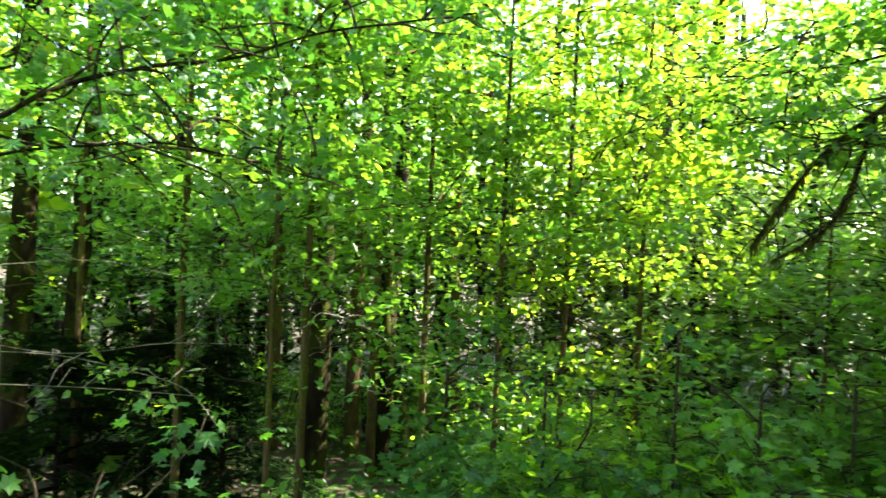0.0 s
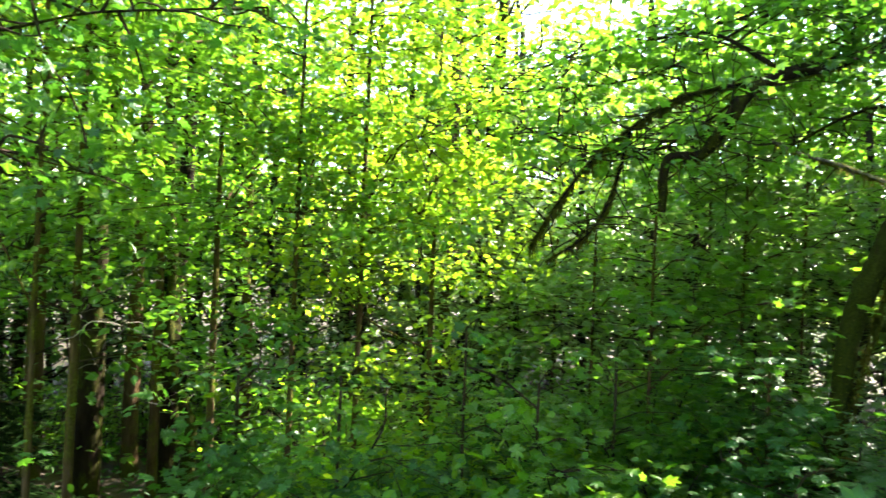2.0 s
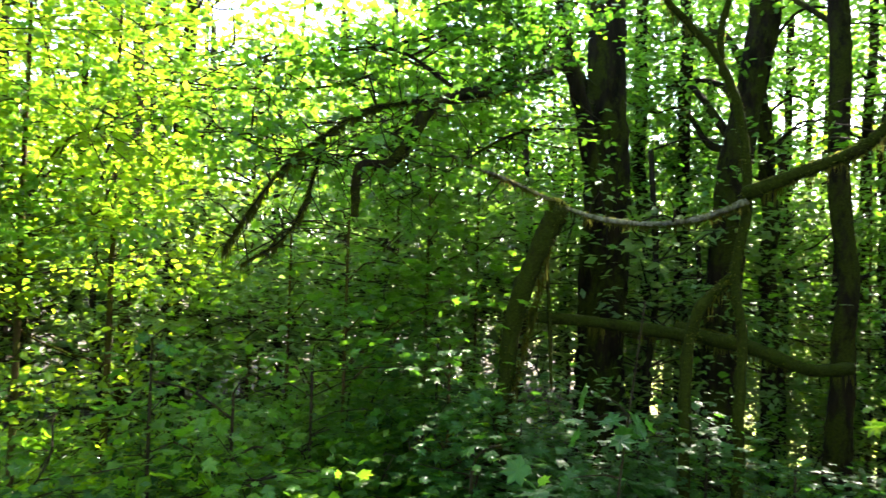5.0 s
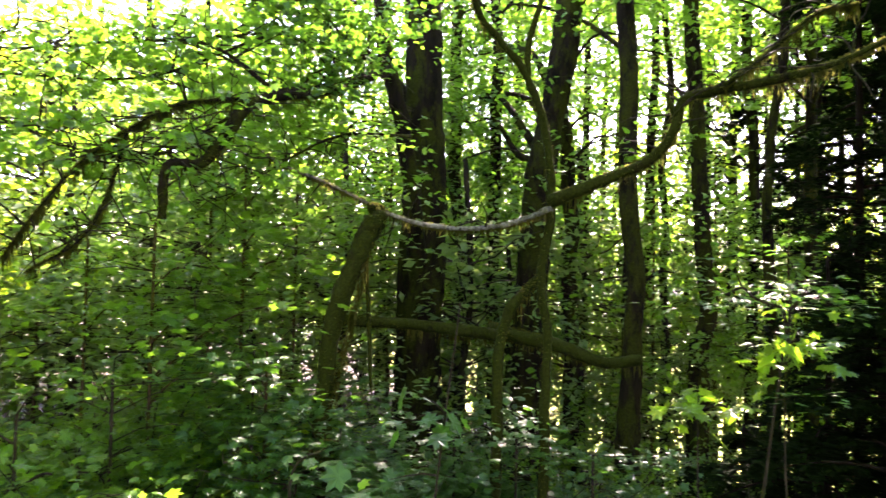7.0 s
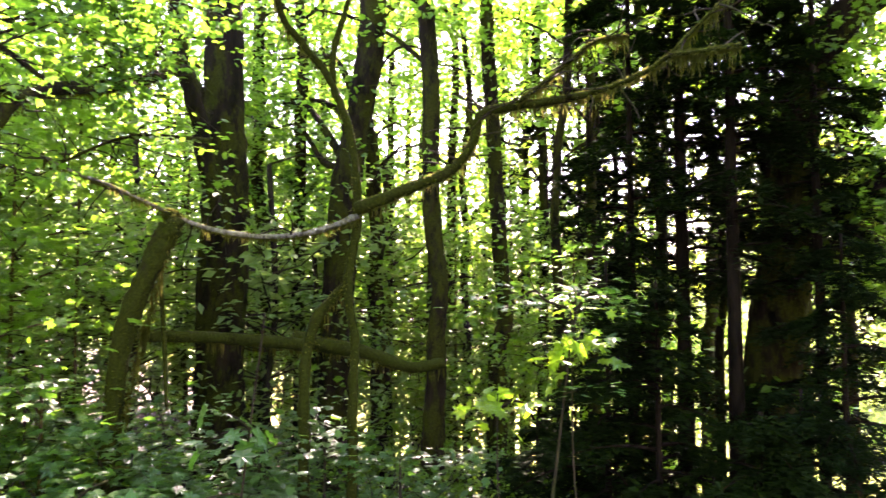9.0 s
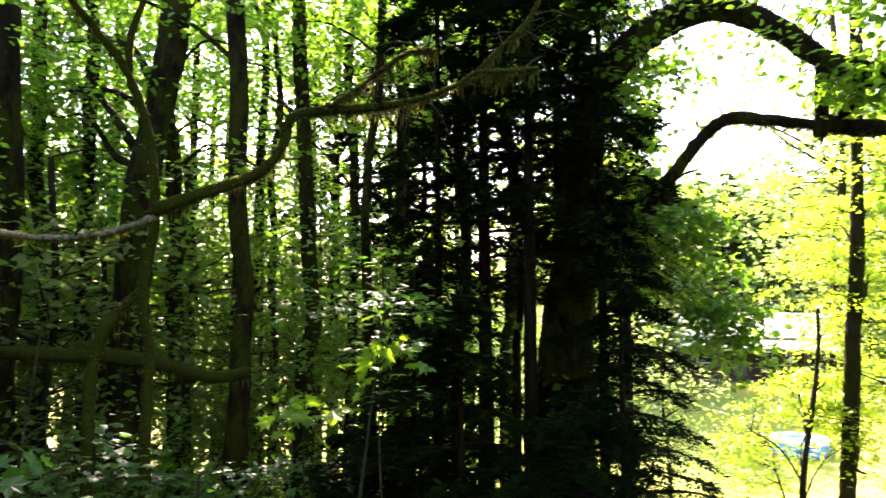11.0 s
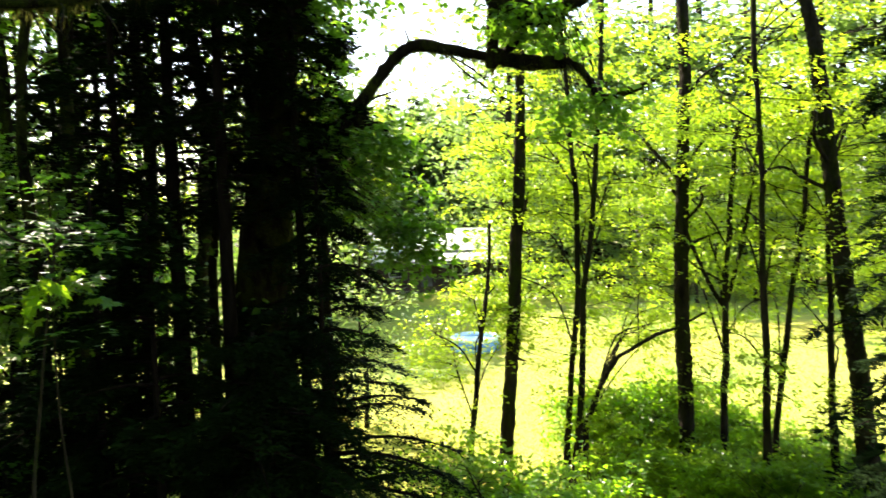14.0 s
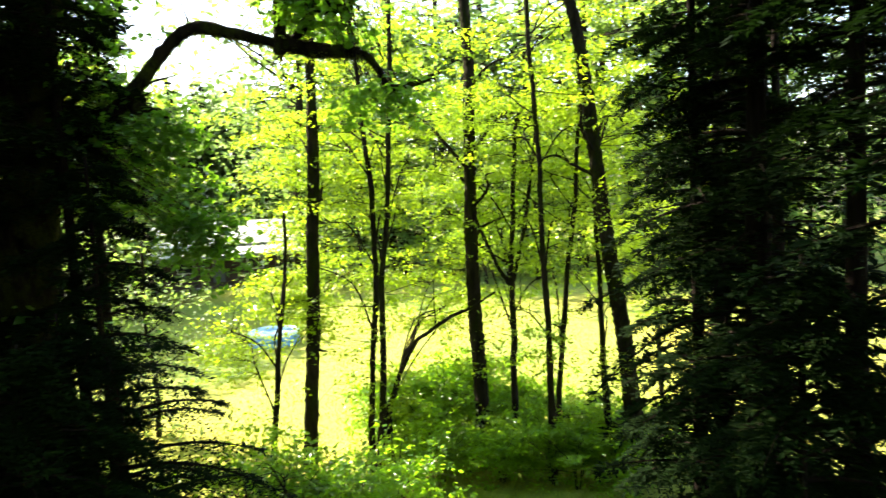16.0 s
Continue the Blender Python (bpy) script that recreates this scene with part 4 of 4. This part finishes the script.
for az, d, h, r0 in ((-26.2, 7.5, 8.0, 0.035), (-23.6, 7.8, 9.0, 0.05), (-2.8, 9.0, 8.5, 0.045), (-33, 9.0, 9, 0.06), (-14, 9.5, 9.5, 0.05), (-8, 8.6, 8, 0.04), (3, 10, 9, 0.05), (-40, 10, 9, 0.05), (-18, 12, 10.5, 0.08)):
    low = az < -6
    # those past bearing -6 take the leaf copy with sunlight in its colour
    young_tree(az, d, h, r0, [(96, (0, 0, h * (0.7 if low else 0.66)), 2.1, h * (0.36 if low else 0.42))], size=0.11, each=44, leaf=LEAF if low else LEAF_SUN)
for az, d, h, r0 in ((13, 14.5, 7.0, 0.04), (38.5, 17, 7, 0.07), (30, 16, 6.5, 0.07), (44, 20, 10, 0.07), (48.5, 19.5, 8, 0.06), (54, 17, 9, 0.06), (59.5, 16.5, 8.5, 0.05), (64, 17.5, 9.5, 0.06), (69, 16.5, 8, 0.05), (73, 18, 9, 0.05), (50, 17.5, 8, 0.05)):
    young_tree(az, d, h, r0, [(95, (0, 0, h * 0.62), 2.0, h * 0.42)], leaf=LEAF_SHADED if h < 6.5 else LEAF)

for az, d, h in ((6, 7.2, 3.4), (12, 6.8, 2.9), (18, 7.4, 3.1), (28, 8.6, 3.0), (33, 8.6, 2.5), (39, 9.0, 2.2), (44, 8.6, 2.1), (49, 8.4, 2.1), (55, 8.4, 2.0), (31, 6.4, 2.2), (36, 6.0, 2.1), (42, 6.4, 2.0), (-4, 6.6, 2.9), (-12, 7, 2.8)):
    young_tree(az, d, h, 0.025, [(50, (0, 0, h * 0.62), 1.25, h * 0.4)], "vine maple sapling in the undergrowth", leaf=LEAF if az in (12, 18, 28, -4) else LEAF_SHADED, size=0.13 if az < 25 else 0.14, reach=0.5, limbs=4, each=28, shape=MAPLE, bark=TWIG, tilt=0.6 if az < 25 else 0.35, tiers=0.0 if az < 25 else 0.4)

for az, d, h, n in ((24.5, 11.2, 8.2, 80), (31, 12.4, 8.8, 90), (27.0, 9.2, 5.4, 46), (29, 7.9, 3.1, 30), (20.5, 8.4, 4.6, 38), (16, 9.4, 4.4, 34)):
    young_tree(az, d, h, 0.03, [(n, (0, 0, h * 0.72), 1.5 if h > 7 else 1.15, h * 0.3)], "vine maple with flat layered leaves", leaf=LEAF_SHADED if d < 8 else LEAF, size=0.15, reach=0.62, limbs=6, each=24, shape=MAPLE, tilt=0.45, tiers=0.5)

# the near overhanging branches
nb = at(-50, 5.2, rise(-50, 5.2))
near_tree = broadleaf("young_tree", "leafy maple whose branches reach over the thicket", nb, stem_path(nb, [(-50, 5.2, -0.3), (-50, 5.2, 0.0), (-50.5, 5.2, 0.3), (-51, 5.2, 0.8)]), 0.09, 0.04, [(40, (0, 0, 6.5), 1.2, 1.5)], LEAF, 0.12, BARK, shape=MAPLE, each=26, reach=0.5)
mossy_limb(near_tree, [at(-49.8, 5.2, up_to(5.2, 0.05)), at(-45.4, 5.1, up_to(5.1, 0.127)), at(-41.4, 5.0, up_to(5, 0.178)), at(-35.8, 5, up_to(5, 0.216)), at(-29.8, 5, up_to(5, 0.242)), at(-23.8, 5, up_to(5, 0.286)), at(-17.5, 5, up_to(5, 0.31)), at(-11, 5, up_to(5, 0.33))], 0.019, 0.006, 30, 0.06, mat=BARK, side_twigs=30, leafy=16, leaf_size=0.11, leaf=LEAF_SHADED)
mossy_limb(near_tree, [at(-49.8, 5.2, up_to(5.2, 0.03)), at(-45.3, 5.1, up_to(5.1, 0.083)), at(-39, 5, up_to(5, 0.107)), at(-34.4, 5, up_to(5, 0.117)), at(-27.7, 5, up_to(5, 0.1)), at(-22, 5, up_to(5, 0.08))], 0.012, 0.004, 20, 0.06, mat=BARK, side_twigs=18, leafy=14, leaf_size=0.1, leaf=LEAF_SHADED)

for az, d, h, label in ((40.5, 3.2, 3.8, "slender maple sapling with soft broad pale leaves"),):
    near = at(az, d, rise(az, d))
    broadleaf("sapling", label, near, [(0, 0, -0.2), (0.05, 0.05, 1.5), (0.12, -0.03, h * 0.75), (0.2, -0.1, h)], 0.009, 0.004,
              [(6, (0.15, -0.05, h - 0.75), 0.3, 0.5)], LEAF_SHADED, 0.14, TWIG, shape=MAPLE, each=5, reach=0.2, limbs=0, category="sapling", tilt=0.9, twig_r=0.004)
near = at(67, 6.4, rise(67, 6.4))
broadleaf("sapling", "sapling with flat sprays of leaves catching the light", near, [(0, 0, -0.2), (0.0, 0.05, 1.5), (0.1, -0.05, 2.8), (0.2, -0.2, 4.1)], 0.025, 0.006,
          [(20, (0.1, 0, 3.8), 0.75, 0.45)], LEAF_SHADED, 0.1, TWIG, shape=MAPLE, each=22, reach=0.42, limbs=5, category="sapling", tilt=0.3, twig_r=0.004, tiers=0.4)


def dead_branch(points, r0, shoots):
    base = Vector(points[0])
    ob = thing("dead_branch", base, "thin bare lichen-grey dead branch", "branch", "dead branches in the thicket")
    line = curve([Vector(p) - base for p in points], 5)
    part("stem", tube(line, r0, 0.002, 5, 0.1), TWIG_PALE, ob, smooth=True)
    for _ in range(shoots):
        i = rng.integers(2, len(line) - 1)
        part("shoot", tube(limb_line(line[i], line[i] + rng.normal(0, 1, 3) * (0.3, 0.3, 0.12), 0.05, 3), 0.004, 0.0015, 4), TWIG_PALE, ob, smooth=True)


for pts in (((-48, -0.13), (-41, -0.158), (-33.8, -0.147), (-27, -0.15)), ((-47, -0.15), (-41.3, -0.16), (-36, -0.185), (-32.4, -0.21), (-30, -0.26)), ((-46, -0.19), (-38, -0.205), (-31, -0.22)), ((-46, -0.05), (-39, -0.04), (-33, -0.06)), ((-22, -0.1), (-19, -0.12), (-15, -0.16))):
    dead_branch([at(a, 4.6, up_to(4.6, t)) for a, t in pts], 0.003, 3)
for _ in range(14):
    a, t, d = rng.uniform(-27, -6), rng.uniform(-0.24, -0.02), rng.uniform(8.5, 12)
    dead_branch([at(a, d, up_to(d, t)), at(a + rng.uniform(1, 3), d, up_to(d, t + rng.uniform(-0.03, 0.05))), at(a + rng.uniform(3, 6), d + 0.4, up_to(d, t + rng.uniform(-0.07, 0.08)))], 0.007, 4)

# ---- undergrowth ----
def shrub_proto(name, label, h, w, leaf, size, shape, count, each, reach, stems=5):
    shrub = thing(name, (0, 0, -60), label, "shrub", "shrubs of the undergrowth")
    lines = []
    for _ in range(stems):
        a = rng.random() * 2 * math.pi
        e = (w * 0.7 * math.cos(a), w * 0.7 * math.sin(a), h * rng.uniform(0.7, 1.0))
        ln = limb_line((0.05 * math.cos(a), 0.05 * math.sin(a), -0.2), e, 0.15, 4)
        lines.append(ln)
        part("stem", tube(ln, 0.02, 0.006, 5), TWIG, shrub, smooth=True)
    pts = crown_points(count, (0, 0, h * 0.6), w, h * 0.45, -0.1, 0.9)
    part("branchwork", twig_mesh(pts, np.concatenate(lines), 0.005), TWIG, shrub, kind="stuff")
    part("foliage", sprays(pts, each, reach, size, shape, tilt=0.8), leaf, shrub, kind="stuff")
    return shrub


def scatter(proto, places, low=0.75, high=1.25):
    """Sets a thing at the first place and copies of it at the others, each turned and a little larger or smaller."""
    for n, (az, d, up) in enumerate(places):
        m = Matrix.Translation(at(az, d, rise(az, d) + up)) @ Matrix.Rotation(rng.random() * 6.28, 4, "Z")
        size = rng.uniform(low, high)
        ob = copy_thing(proto, m) if n else proto
        ob.matrix_basis = m @ Matrix.Scale(size, 4)


def scatter_more(proto, places, low, high):
    for az, d, up in places:
        m = Matrix.Translation(at(az, d, rise(az, d) + up)) @ Matrix.Rotation(rng.random() * 6.28, 4, "Z")
        ob = copy_thing(proto, m)
        ob.matrix_basis = m @ Matrix.Scale(rng.uniform(low, high), 4)


elder = shrub_proto("elder_shrub", "leafy elder shrub with long green leaves", 2.2, 1.2, LEAF, 0.13, OVAL, 32, 28, 0.42)
scatter(elder, [(rng.uniform(9, 29), rng.uniform(6.5, 12), 0) for _ in range(13)] + [(rng.uniform(-12, 9), rng.uniform(9.0, 13), -0.6) for _ in range(8)], 0.6, 1.3)
scatter_more(elder, [(az, 13.5 + (az * 7) % 6, 0) for az in (46, 51, 55, 59, 62.5, 66, 70, 75)], 0.8, 1.2)
scatter_more(elder, [(50, 10.5, -0.2), (53, 11.5, -0.2), (56.5, 10.2, -0.2), (60, 11, -0.2), (58, 12.5, 0), (63, 10.5, -0.2), (46.5, 11.6, -0.2)], 0.6, 0.8)
berry = shrub_proto("salmonberry_shrub", "low salmonberry shrub with lobed leaves", 1.5, 1.0, LEAF_GLOW, 0.13, TRILOBE, 42, 30, 0.36)
scatter(berry, [(rng.uniform(-13, 26), rng.uniform(5.5, 12), 0) for _ in range(16)], 0.6, 1.4)
near_berry = shrub_proto("salmonberry_shrub", "tall salmonberry shrub with drooping lobed leaves", 2.6, 0.8, LEAF_SHADED, 0.1, MAPLE, 28, 18, 0.32)
scatter(near_berry, [(-45.5, 5.0, -0.7), (-48.5, 4.8, -0.4), (-14, 6.2, -0.7), (-9, 6.0, -0.6), (-2.5, 6.0, -0.5), (3, 6.2, -0.6)], 0.9, 1.15)
scatter_more(near_berry, [(-43.2, 4.7, -0.1), (-39.4, 5.2, -0.3)], 1.1, 1.2)
scatter_more(elder, [(az, 12.5 + (az * 7) % 4, -0.2) for az in (-33, -29, -25.5, -22, -18.5, -14, -10)], 0.7, 1.0)
bramble = shrub_proto("bramble_bush", "dense bramble bush at the lawn's edge", 2.2, 1.35, LEAF_GLOW, 0.15, OVAL, 130, 26, 0.34)
scatter(bramble, [(az, d, 0) for az, d in ((110.6, 19.2), (112.3, 19.4), (113.9, 19.2), (115.6, 19.8), (117.6, 20.4))], 0.88, 1.02)
scatter_more(bramble, [(az, d, 0) for az, d in ((119.6, 19.8), (121.8, 19.4), (124, 19), (126.2, 18.6), (128.4, 18.4), (109.2, 18.4), (131, 17.5), (111.2, 16.9), (113.4, 16.4), (115.6, 16.8), (118.4, 16.3), (120.6, 16.7), (122.6, 16.1), (124.6, 15.9), (126.6, 16.2), (129, 15.6), (113, 18.2), (118.8, 18.4))], 0.55, 0.75)
low_bramble = shrub_proto("bramble_bush", "low shaded bramble bush under the alders", 2.0, 1.4, LEAF_GLOW, 0.14, OVAL, 70, 26, 0.36)
scatter(low_bramble, [(98, 13.4, -0.1), (103, 12.6, -0.1), (107.5, 13, -0.3), (100.5, 13.6, 0), (105, 13.4, 0), (109.5, 14.5, 0)], 0.85, 1.02)


def build_fern():
    fern = thing("sword_fern", (0, 0, -60), "arching green sword fern", "fern", "ferns of the forest floor")
    for k in range(12):
        a = k * 2.4 + rng.random()
        ln = rng.uniform(0.7, 1.05)
        s = np.linspace(0, 1, 24)
        p = np.stack([math.cos(a) * ln * s * 0.85, math.sin(a) * ln * s * 0.85, ln * (0.95 * s - 0.75 * s * s)], 1)
        pts, heads, sizes = [], [], []
        for sg in (1, -1):
            pts.append(p[2:])
            heads.append(np.full(22, a + sg * 1.35))
            sizes.append(0.17 * np.sin(np.pi * (0.12 + 0.88 * s[2:])) ** 0.7 + 0.02)
        body = leaves(np.concatenate(pts), np.concatenate(heads), np.abs(rng.normal(0, 0.2, 44)), np.concatenate(sizes), NEEDLES)
        part("frond", merge(body, tube(p[::4], 0.006, 0.003, 3)), FERN, fern)
    return fern


scatter(build_fern(), [(rng.uniform(-48, 80), rng.uniform(4.5, 12), 0) for _ in range(50)])


# ---- woods behind ----
def wood_proto(label, h, r0, crowns, leaf, size, each, reach, bark):
    t = broadleaf("forest_tree", label, (0, 0, -60), [(0, 0, -0.4), (0.1, 0, h * 0.3), (-0.1, 0.1, h * 0.6), (0, 0, h)], r0, 0.05, crowns, leaf, size, bark, each=each, reach=reach, limbs=6, twig_r=0.015, sides=8, shape=FLAT, group="trees of the woods")
    return t


w1 = wood_proto("tall leafy maple of the woods", 16, 0.22, [(95, (0, 0, 9.5), 3.4, 6.5)], LEAF_SUN, 0.28, 22, 1.05, BARK)
w2 = wood_proto("leafy alder of the woods", 13, 0.16, [(90, (0, 0, 7.5), 2.8, 5.8)], LEAF_SUN, 0.25, 22, 1.0, BARK_ALDER)
w4 = wood_proto("shaded maple deep in the woods", 12, 0.14, [(90, (0, 0, 6.5), 3.0, 4.8)], LEAF, 0.24, 24, 1.0, BARK)
scatter(w4, [(az + rng.uniform(-1.5, 1.5), rng.uniform(25, 31), 0) for az in np.arange(46, 82, 4.0)] + [(az + rng.uniform(-1.5, 1.5), rng.uniform(25, 31), -1.5) for az in np.arange(22, 46, 5.0)])
w3 = wood_proto("low leafy tree at the wood's edge", 7, 0.1, [(85, (0, 0, 3.4), 2.4, 3.2)], LEAF_HAZY, 0.22, 24, 0.85, BARK_ALDER)
w5 = wood_proto("far leafy tree, with unseen copies added behind for shade", 15, 0.18, [(75, (0, 0, 8.5), 3.4, 6.0)], LEAF_SUN, 0.4, 15, 1.1, BARK)
p1, p2, p3, p4, p5, edge = [], [], [], [], [], []
for az in np.arange(-58, 74, 7.5):
    for d0 in (19, 27):
        a, d = az + rng.uniform(-2.5, 2.5), d0 + rng.uniform(-3, 3)
        if 8 < a < 20 or (18 < a < 72 and d0 < 20):
            continue
        (p1 if rng.random() < 0.4 else p2).append((a, d, 0))
p2 += [(9, 27, 0), (13, 33, 0), (16.5, 29, 0), (20, 32, 0)]
for az in np.arange(-57, 62, 4.2):
    if -26 < az < -14:
        continue
    (p4 if -48 < az < -6 else p3).append((az + rng.uniform(-1.5, 1.5), rng.uniform(13.5, 17.5), -0.5))
for az in np.arange(-57, 92, 7.0):
    p3.append((az + rng.uniform(-2, 2), rng.uniform(20, 26), 0))
for az in np.arange(104, 150, 4.5):
    edge.append((az + rng.uniform(-1.5, 1.5), rng.uniform(50, 56), 0))
for az in np.arange(-56, 7, 5.5):
    p5.append((az + rng.uniform(-2, 2), rng.uniform(32, 37), 0))
for az in np.arange(105, 152, 3.4):
    (p5 if rng.random() < 0.6 else p2).append((az + rng.uniform(-1.5, 1.5), rng.uniform(54, 64), 0))
# mostly hidden trees, placed to lay shade on the lawn
for az, d in ((74, 40), (78, 46), (82, 52), (86, 58), (83, 46), (87, 49), (89, 56), (85, 47), (88.2, 52), (90.3, 58), (87, 55), (85.5, 51), (91.2, 64), (86, 46), (88.2, 47.5), (89.6, 49.5), (90.8, 53), (91.8, 57), (89, 60), (87.4, 51)):
    p1.append((az, d, 0))
# unseen trees added round the back, to block sky light
for az, d in ((172, 15), (184, 12), (196, 10), (206, 14), (217, 10), (228, 14), (240, 11), (252, 15), (264, 11), (276, 14), (288, 11), (300, 14), (310, 11.5)):
    p5.append((az, d, 0))
scatter(w1, p1)
scatter(w2, p2)
scatter(w5, p5)
scatter(w3, p3)
w6 = wood_proto("low shaded maple inside the thicket", 7, 0.09, [(80, (0, 0, 3.8), 2.3, 2.6)], LEAF_SHADED, 0.2, 24, 0.85, BARK)
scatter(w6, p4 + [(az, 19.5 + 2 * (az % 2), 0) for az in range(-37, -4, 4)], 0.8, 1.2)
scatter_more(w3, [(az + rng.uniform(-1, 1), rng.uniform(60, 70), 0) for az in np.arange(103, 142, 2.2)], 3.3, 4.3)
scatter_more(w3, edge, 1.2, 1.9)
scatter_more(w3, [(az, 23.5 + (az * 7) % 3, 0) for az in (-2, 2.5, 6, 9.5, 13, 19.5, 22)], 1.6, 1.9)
scatter_more(w3, [(16.2, 24, 0)], 1.35, 1.4)
scatter_more(w4, [(az, 22 + (az * 7) % 4, 0) for az in (24, 27.5, 31, 34.5, 38)], 1.15, 1.35)
scatter_more(w4, [(43.4, 25, 0), (45.9, 28, 0), (48.8, 25.5, 0), (52.6, 27, 0), (56, 25, 0), (59.5, 28, 0)], 1.15, 1.4)
scatter_more(w6, [(-31, 17.5, 0), (-27, 18.5, 0), (-22.5, 18, 0), (-17.5, 18.5, 0), (-38, 18, 0)], 0.9, 1.2)
# denser hidden trees, placed to deepen the lawn's shade
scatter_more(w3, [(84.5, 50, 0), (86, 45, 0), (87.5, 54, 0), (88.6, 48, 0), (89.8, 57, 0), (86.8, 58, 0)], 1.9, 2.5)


# an unseen maple, added to keep sky light off the undergrowth
canopy = at(285, 4.8, rise(285, 4.8))
broadleaf("tree", "unseen leaning maple with a leafy crown added to block sky", canopy, [(0, 0, -0.4), (0.2, 0.1, 4), (1.0, 0.6, 8), (3.0, 1.8, 11)], 0.24, 0.1,
          [(80, (6.5, 2.5, 11.2), 4.2, 0.9), (60, (7.8, 3.0, 8.8), 2.2, 0.5)], LEAF, 0.2, BARK, shape=TRILOBE, each=26, reach=0.9, limbs=8)
# an unseen broad maple added behind, its crown over the place blocks sky light
over = at(205, 6.5, rise(205, 6.5))
broadleaf("tree", "unseen broad maple with a wide crown added to block sky", over, [(0, 0, -0.4), (0.1, 0, 4), (0.3, 0.4, 8), (1.0, 1.2, 14)], 0.4, 0.15,
          [(150, (1.5, 2.0, 12.5), 6.5, 2.2), (60, (-4, -3, 8), 4, 3), (110, (7.0, 0.0, 12.0), 3.6, 1.2), (80, (6.0, 5.0, 12.4), 3.0, 1.0)], LEAF, 0.22, BARK, shape=TRILOBE, each=26, reach=0.95, limbs=10)


def build_far_woods():
    """A far belt of tree crowns that closes the view."""
    n = 4200
    az = rng.uniform(-75, 175, n)
    top = 11 + 4 * np.sin(az * 0.31) + 3 * np.sin(az * 0.83 + 1) + 2 * np.sin(az * 2.1)
    top = np.where((az > 8) & (az < 18), top * 0.75, top)
    top = np.where((az > 94) & (az < 104), np.minimum(top, 17.5), top)
    d = rng.uniform(74, 100, n)
    z = top * rng.random(n) ** 0.8
    # the wooded rise behind the house
    m = 3600
    az = np.append(az, rng.uniform(86, 110, m))
    d = np.append(d, rng.uniform(84, 100, m))
    crest = 17.5 + 2.2 * np.sin(az[n:] * 1.9) + 1.8 * np.abs(np.sin(az[n:] * 2.7))
    z = np.append(z, crest * rng.random(m) ** 0.7)
    c = np.stack([d * np.sin(np.radians(az)), d * np.cos(np.radians(az)), z], 1)
    # leaf colour carries the painted haze
    return tagged(new("far_woods", mesh("far_woods", *sprays(c, 9, 1.7, 1.2, FLAT, flat=0.5, tilt=0.8), LEAF_HAZY)), "distant belt of green woods, paled with haze in the colour", "woods", kind="stuff")


build_far_woods()

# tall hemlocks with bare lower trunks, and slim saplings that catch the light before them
bare_hemlock = hemlock(72.4, 19, 17, 2.4, 0.17, "tall hemlock with a bare lower trunk and shade-darkened boughs", boughs=48, start=0.42, per=13, fine=9, leaflet=0.28)
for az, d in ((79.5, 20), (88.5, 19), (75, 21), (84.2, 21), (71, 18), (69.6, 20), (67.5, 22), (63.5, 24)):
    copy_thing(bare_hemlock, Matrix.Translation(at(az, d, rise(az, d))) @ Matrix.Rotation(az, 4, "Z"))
for az, d, slope, sprigs in ((69.3, 6.2, -0.095, 8), (63.3, 6.6, -0.165, 6)):
    near = at(az, d, rise(az, d))
    top = up_to(d, slope) - near.z
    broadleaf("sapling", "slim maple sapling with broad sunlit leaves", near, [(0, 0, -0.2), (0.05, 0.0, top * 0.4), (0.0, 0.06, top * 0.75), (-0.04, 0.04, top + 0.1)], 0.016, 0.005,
              [(sprigs, (0, 0, top), 0.42, 0.36)], LEAF_GLOW, 0.17, TWIG, shape=MAPLE, each=7, reach=0.24, limbs=3, category="sapling", tilt=0.8, twig_r=0.004)

# a leafy bough of the leaning maple before the sky, and tall trees whose shade lies on the lawn
mossy_limb(edge_maple, [at(86.5, 12.3, up_to(12.3, 0.27)), at(89.0, 12.5, up_to(12.5, 0.3)), at(91.2, 12.6, up_to(12.6, 0.31)), at(93.0, 12.6, up_to(12.6, 0.29))], 0.05, 0.015, mat=BARK, side_twigs=40, leafy=20, leaf_size=0.14, spread=0.55)
scatter_more(w1, [(86, 62, 0), (87, 66, 0), (88.4, 68, 0), (89.3, 65, 0), (90, 71, 0)], 1.2, 1.35)
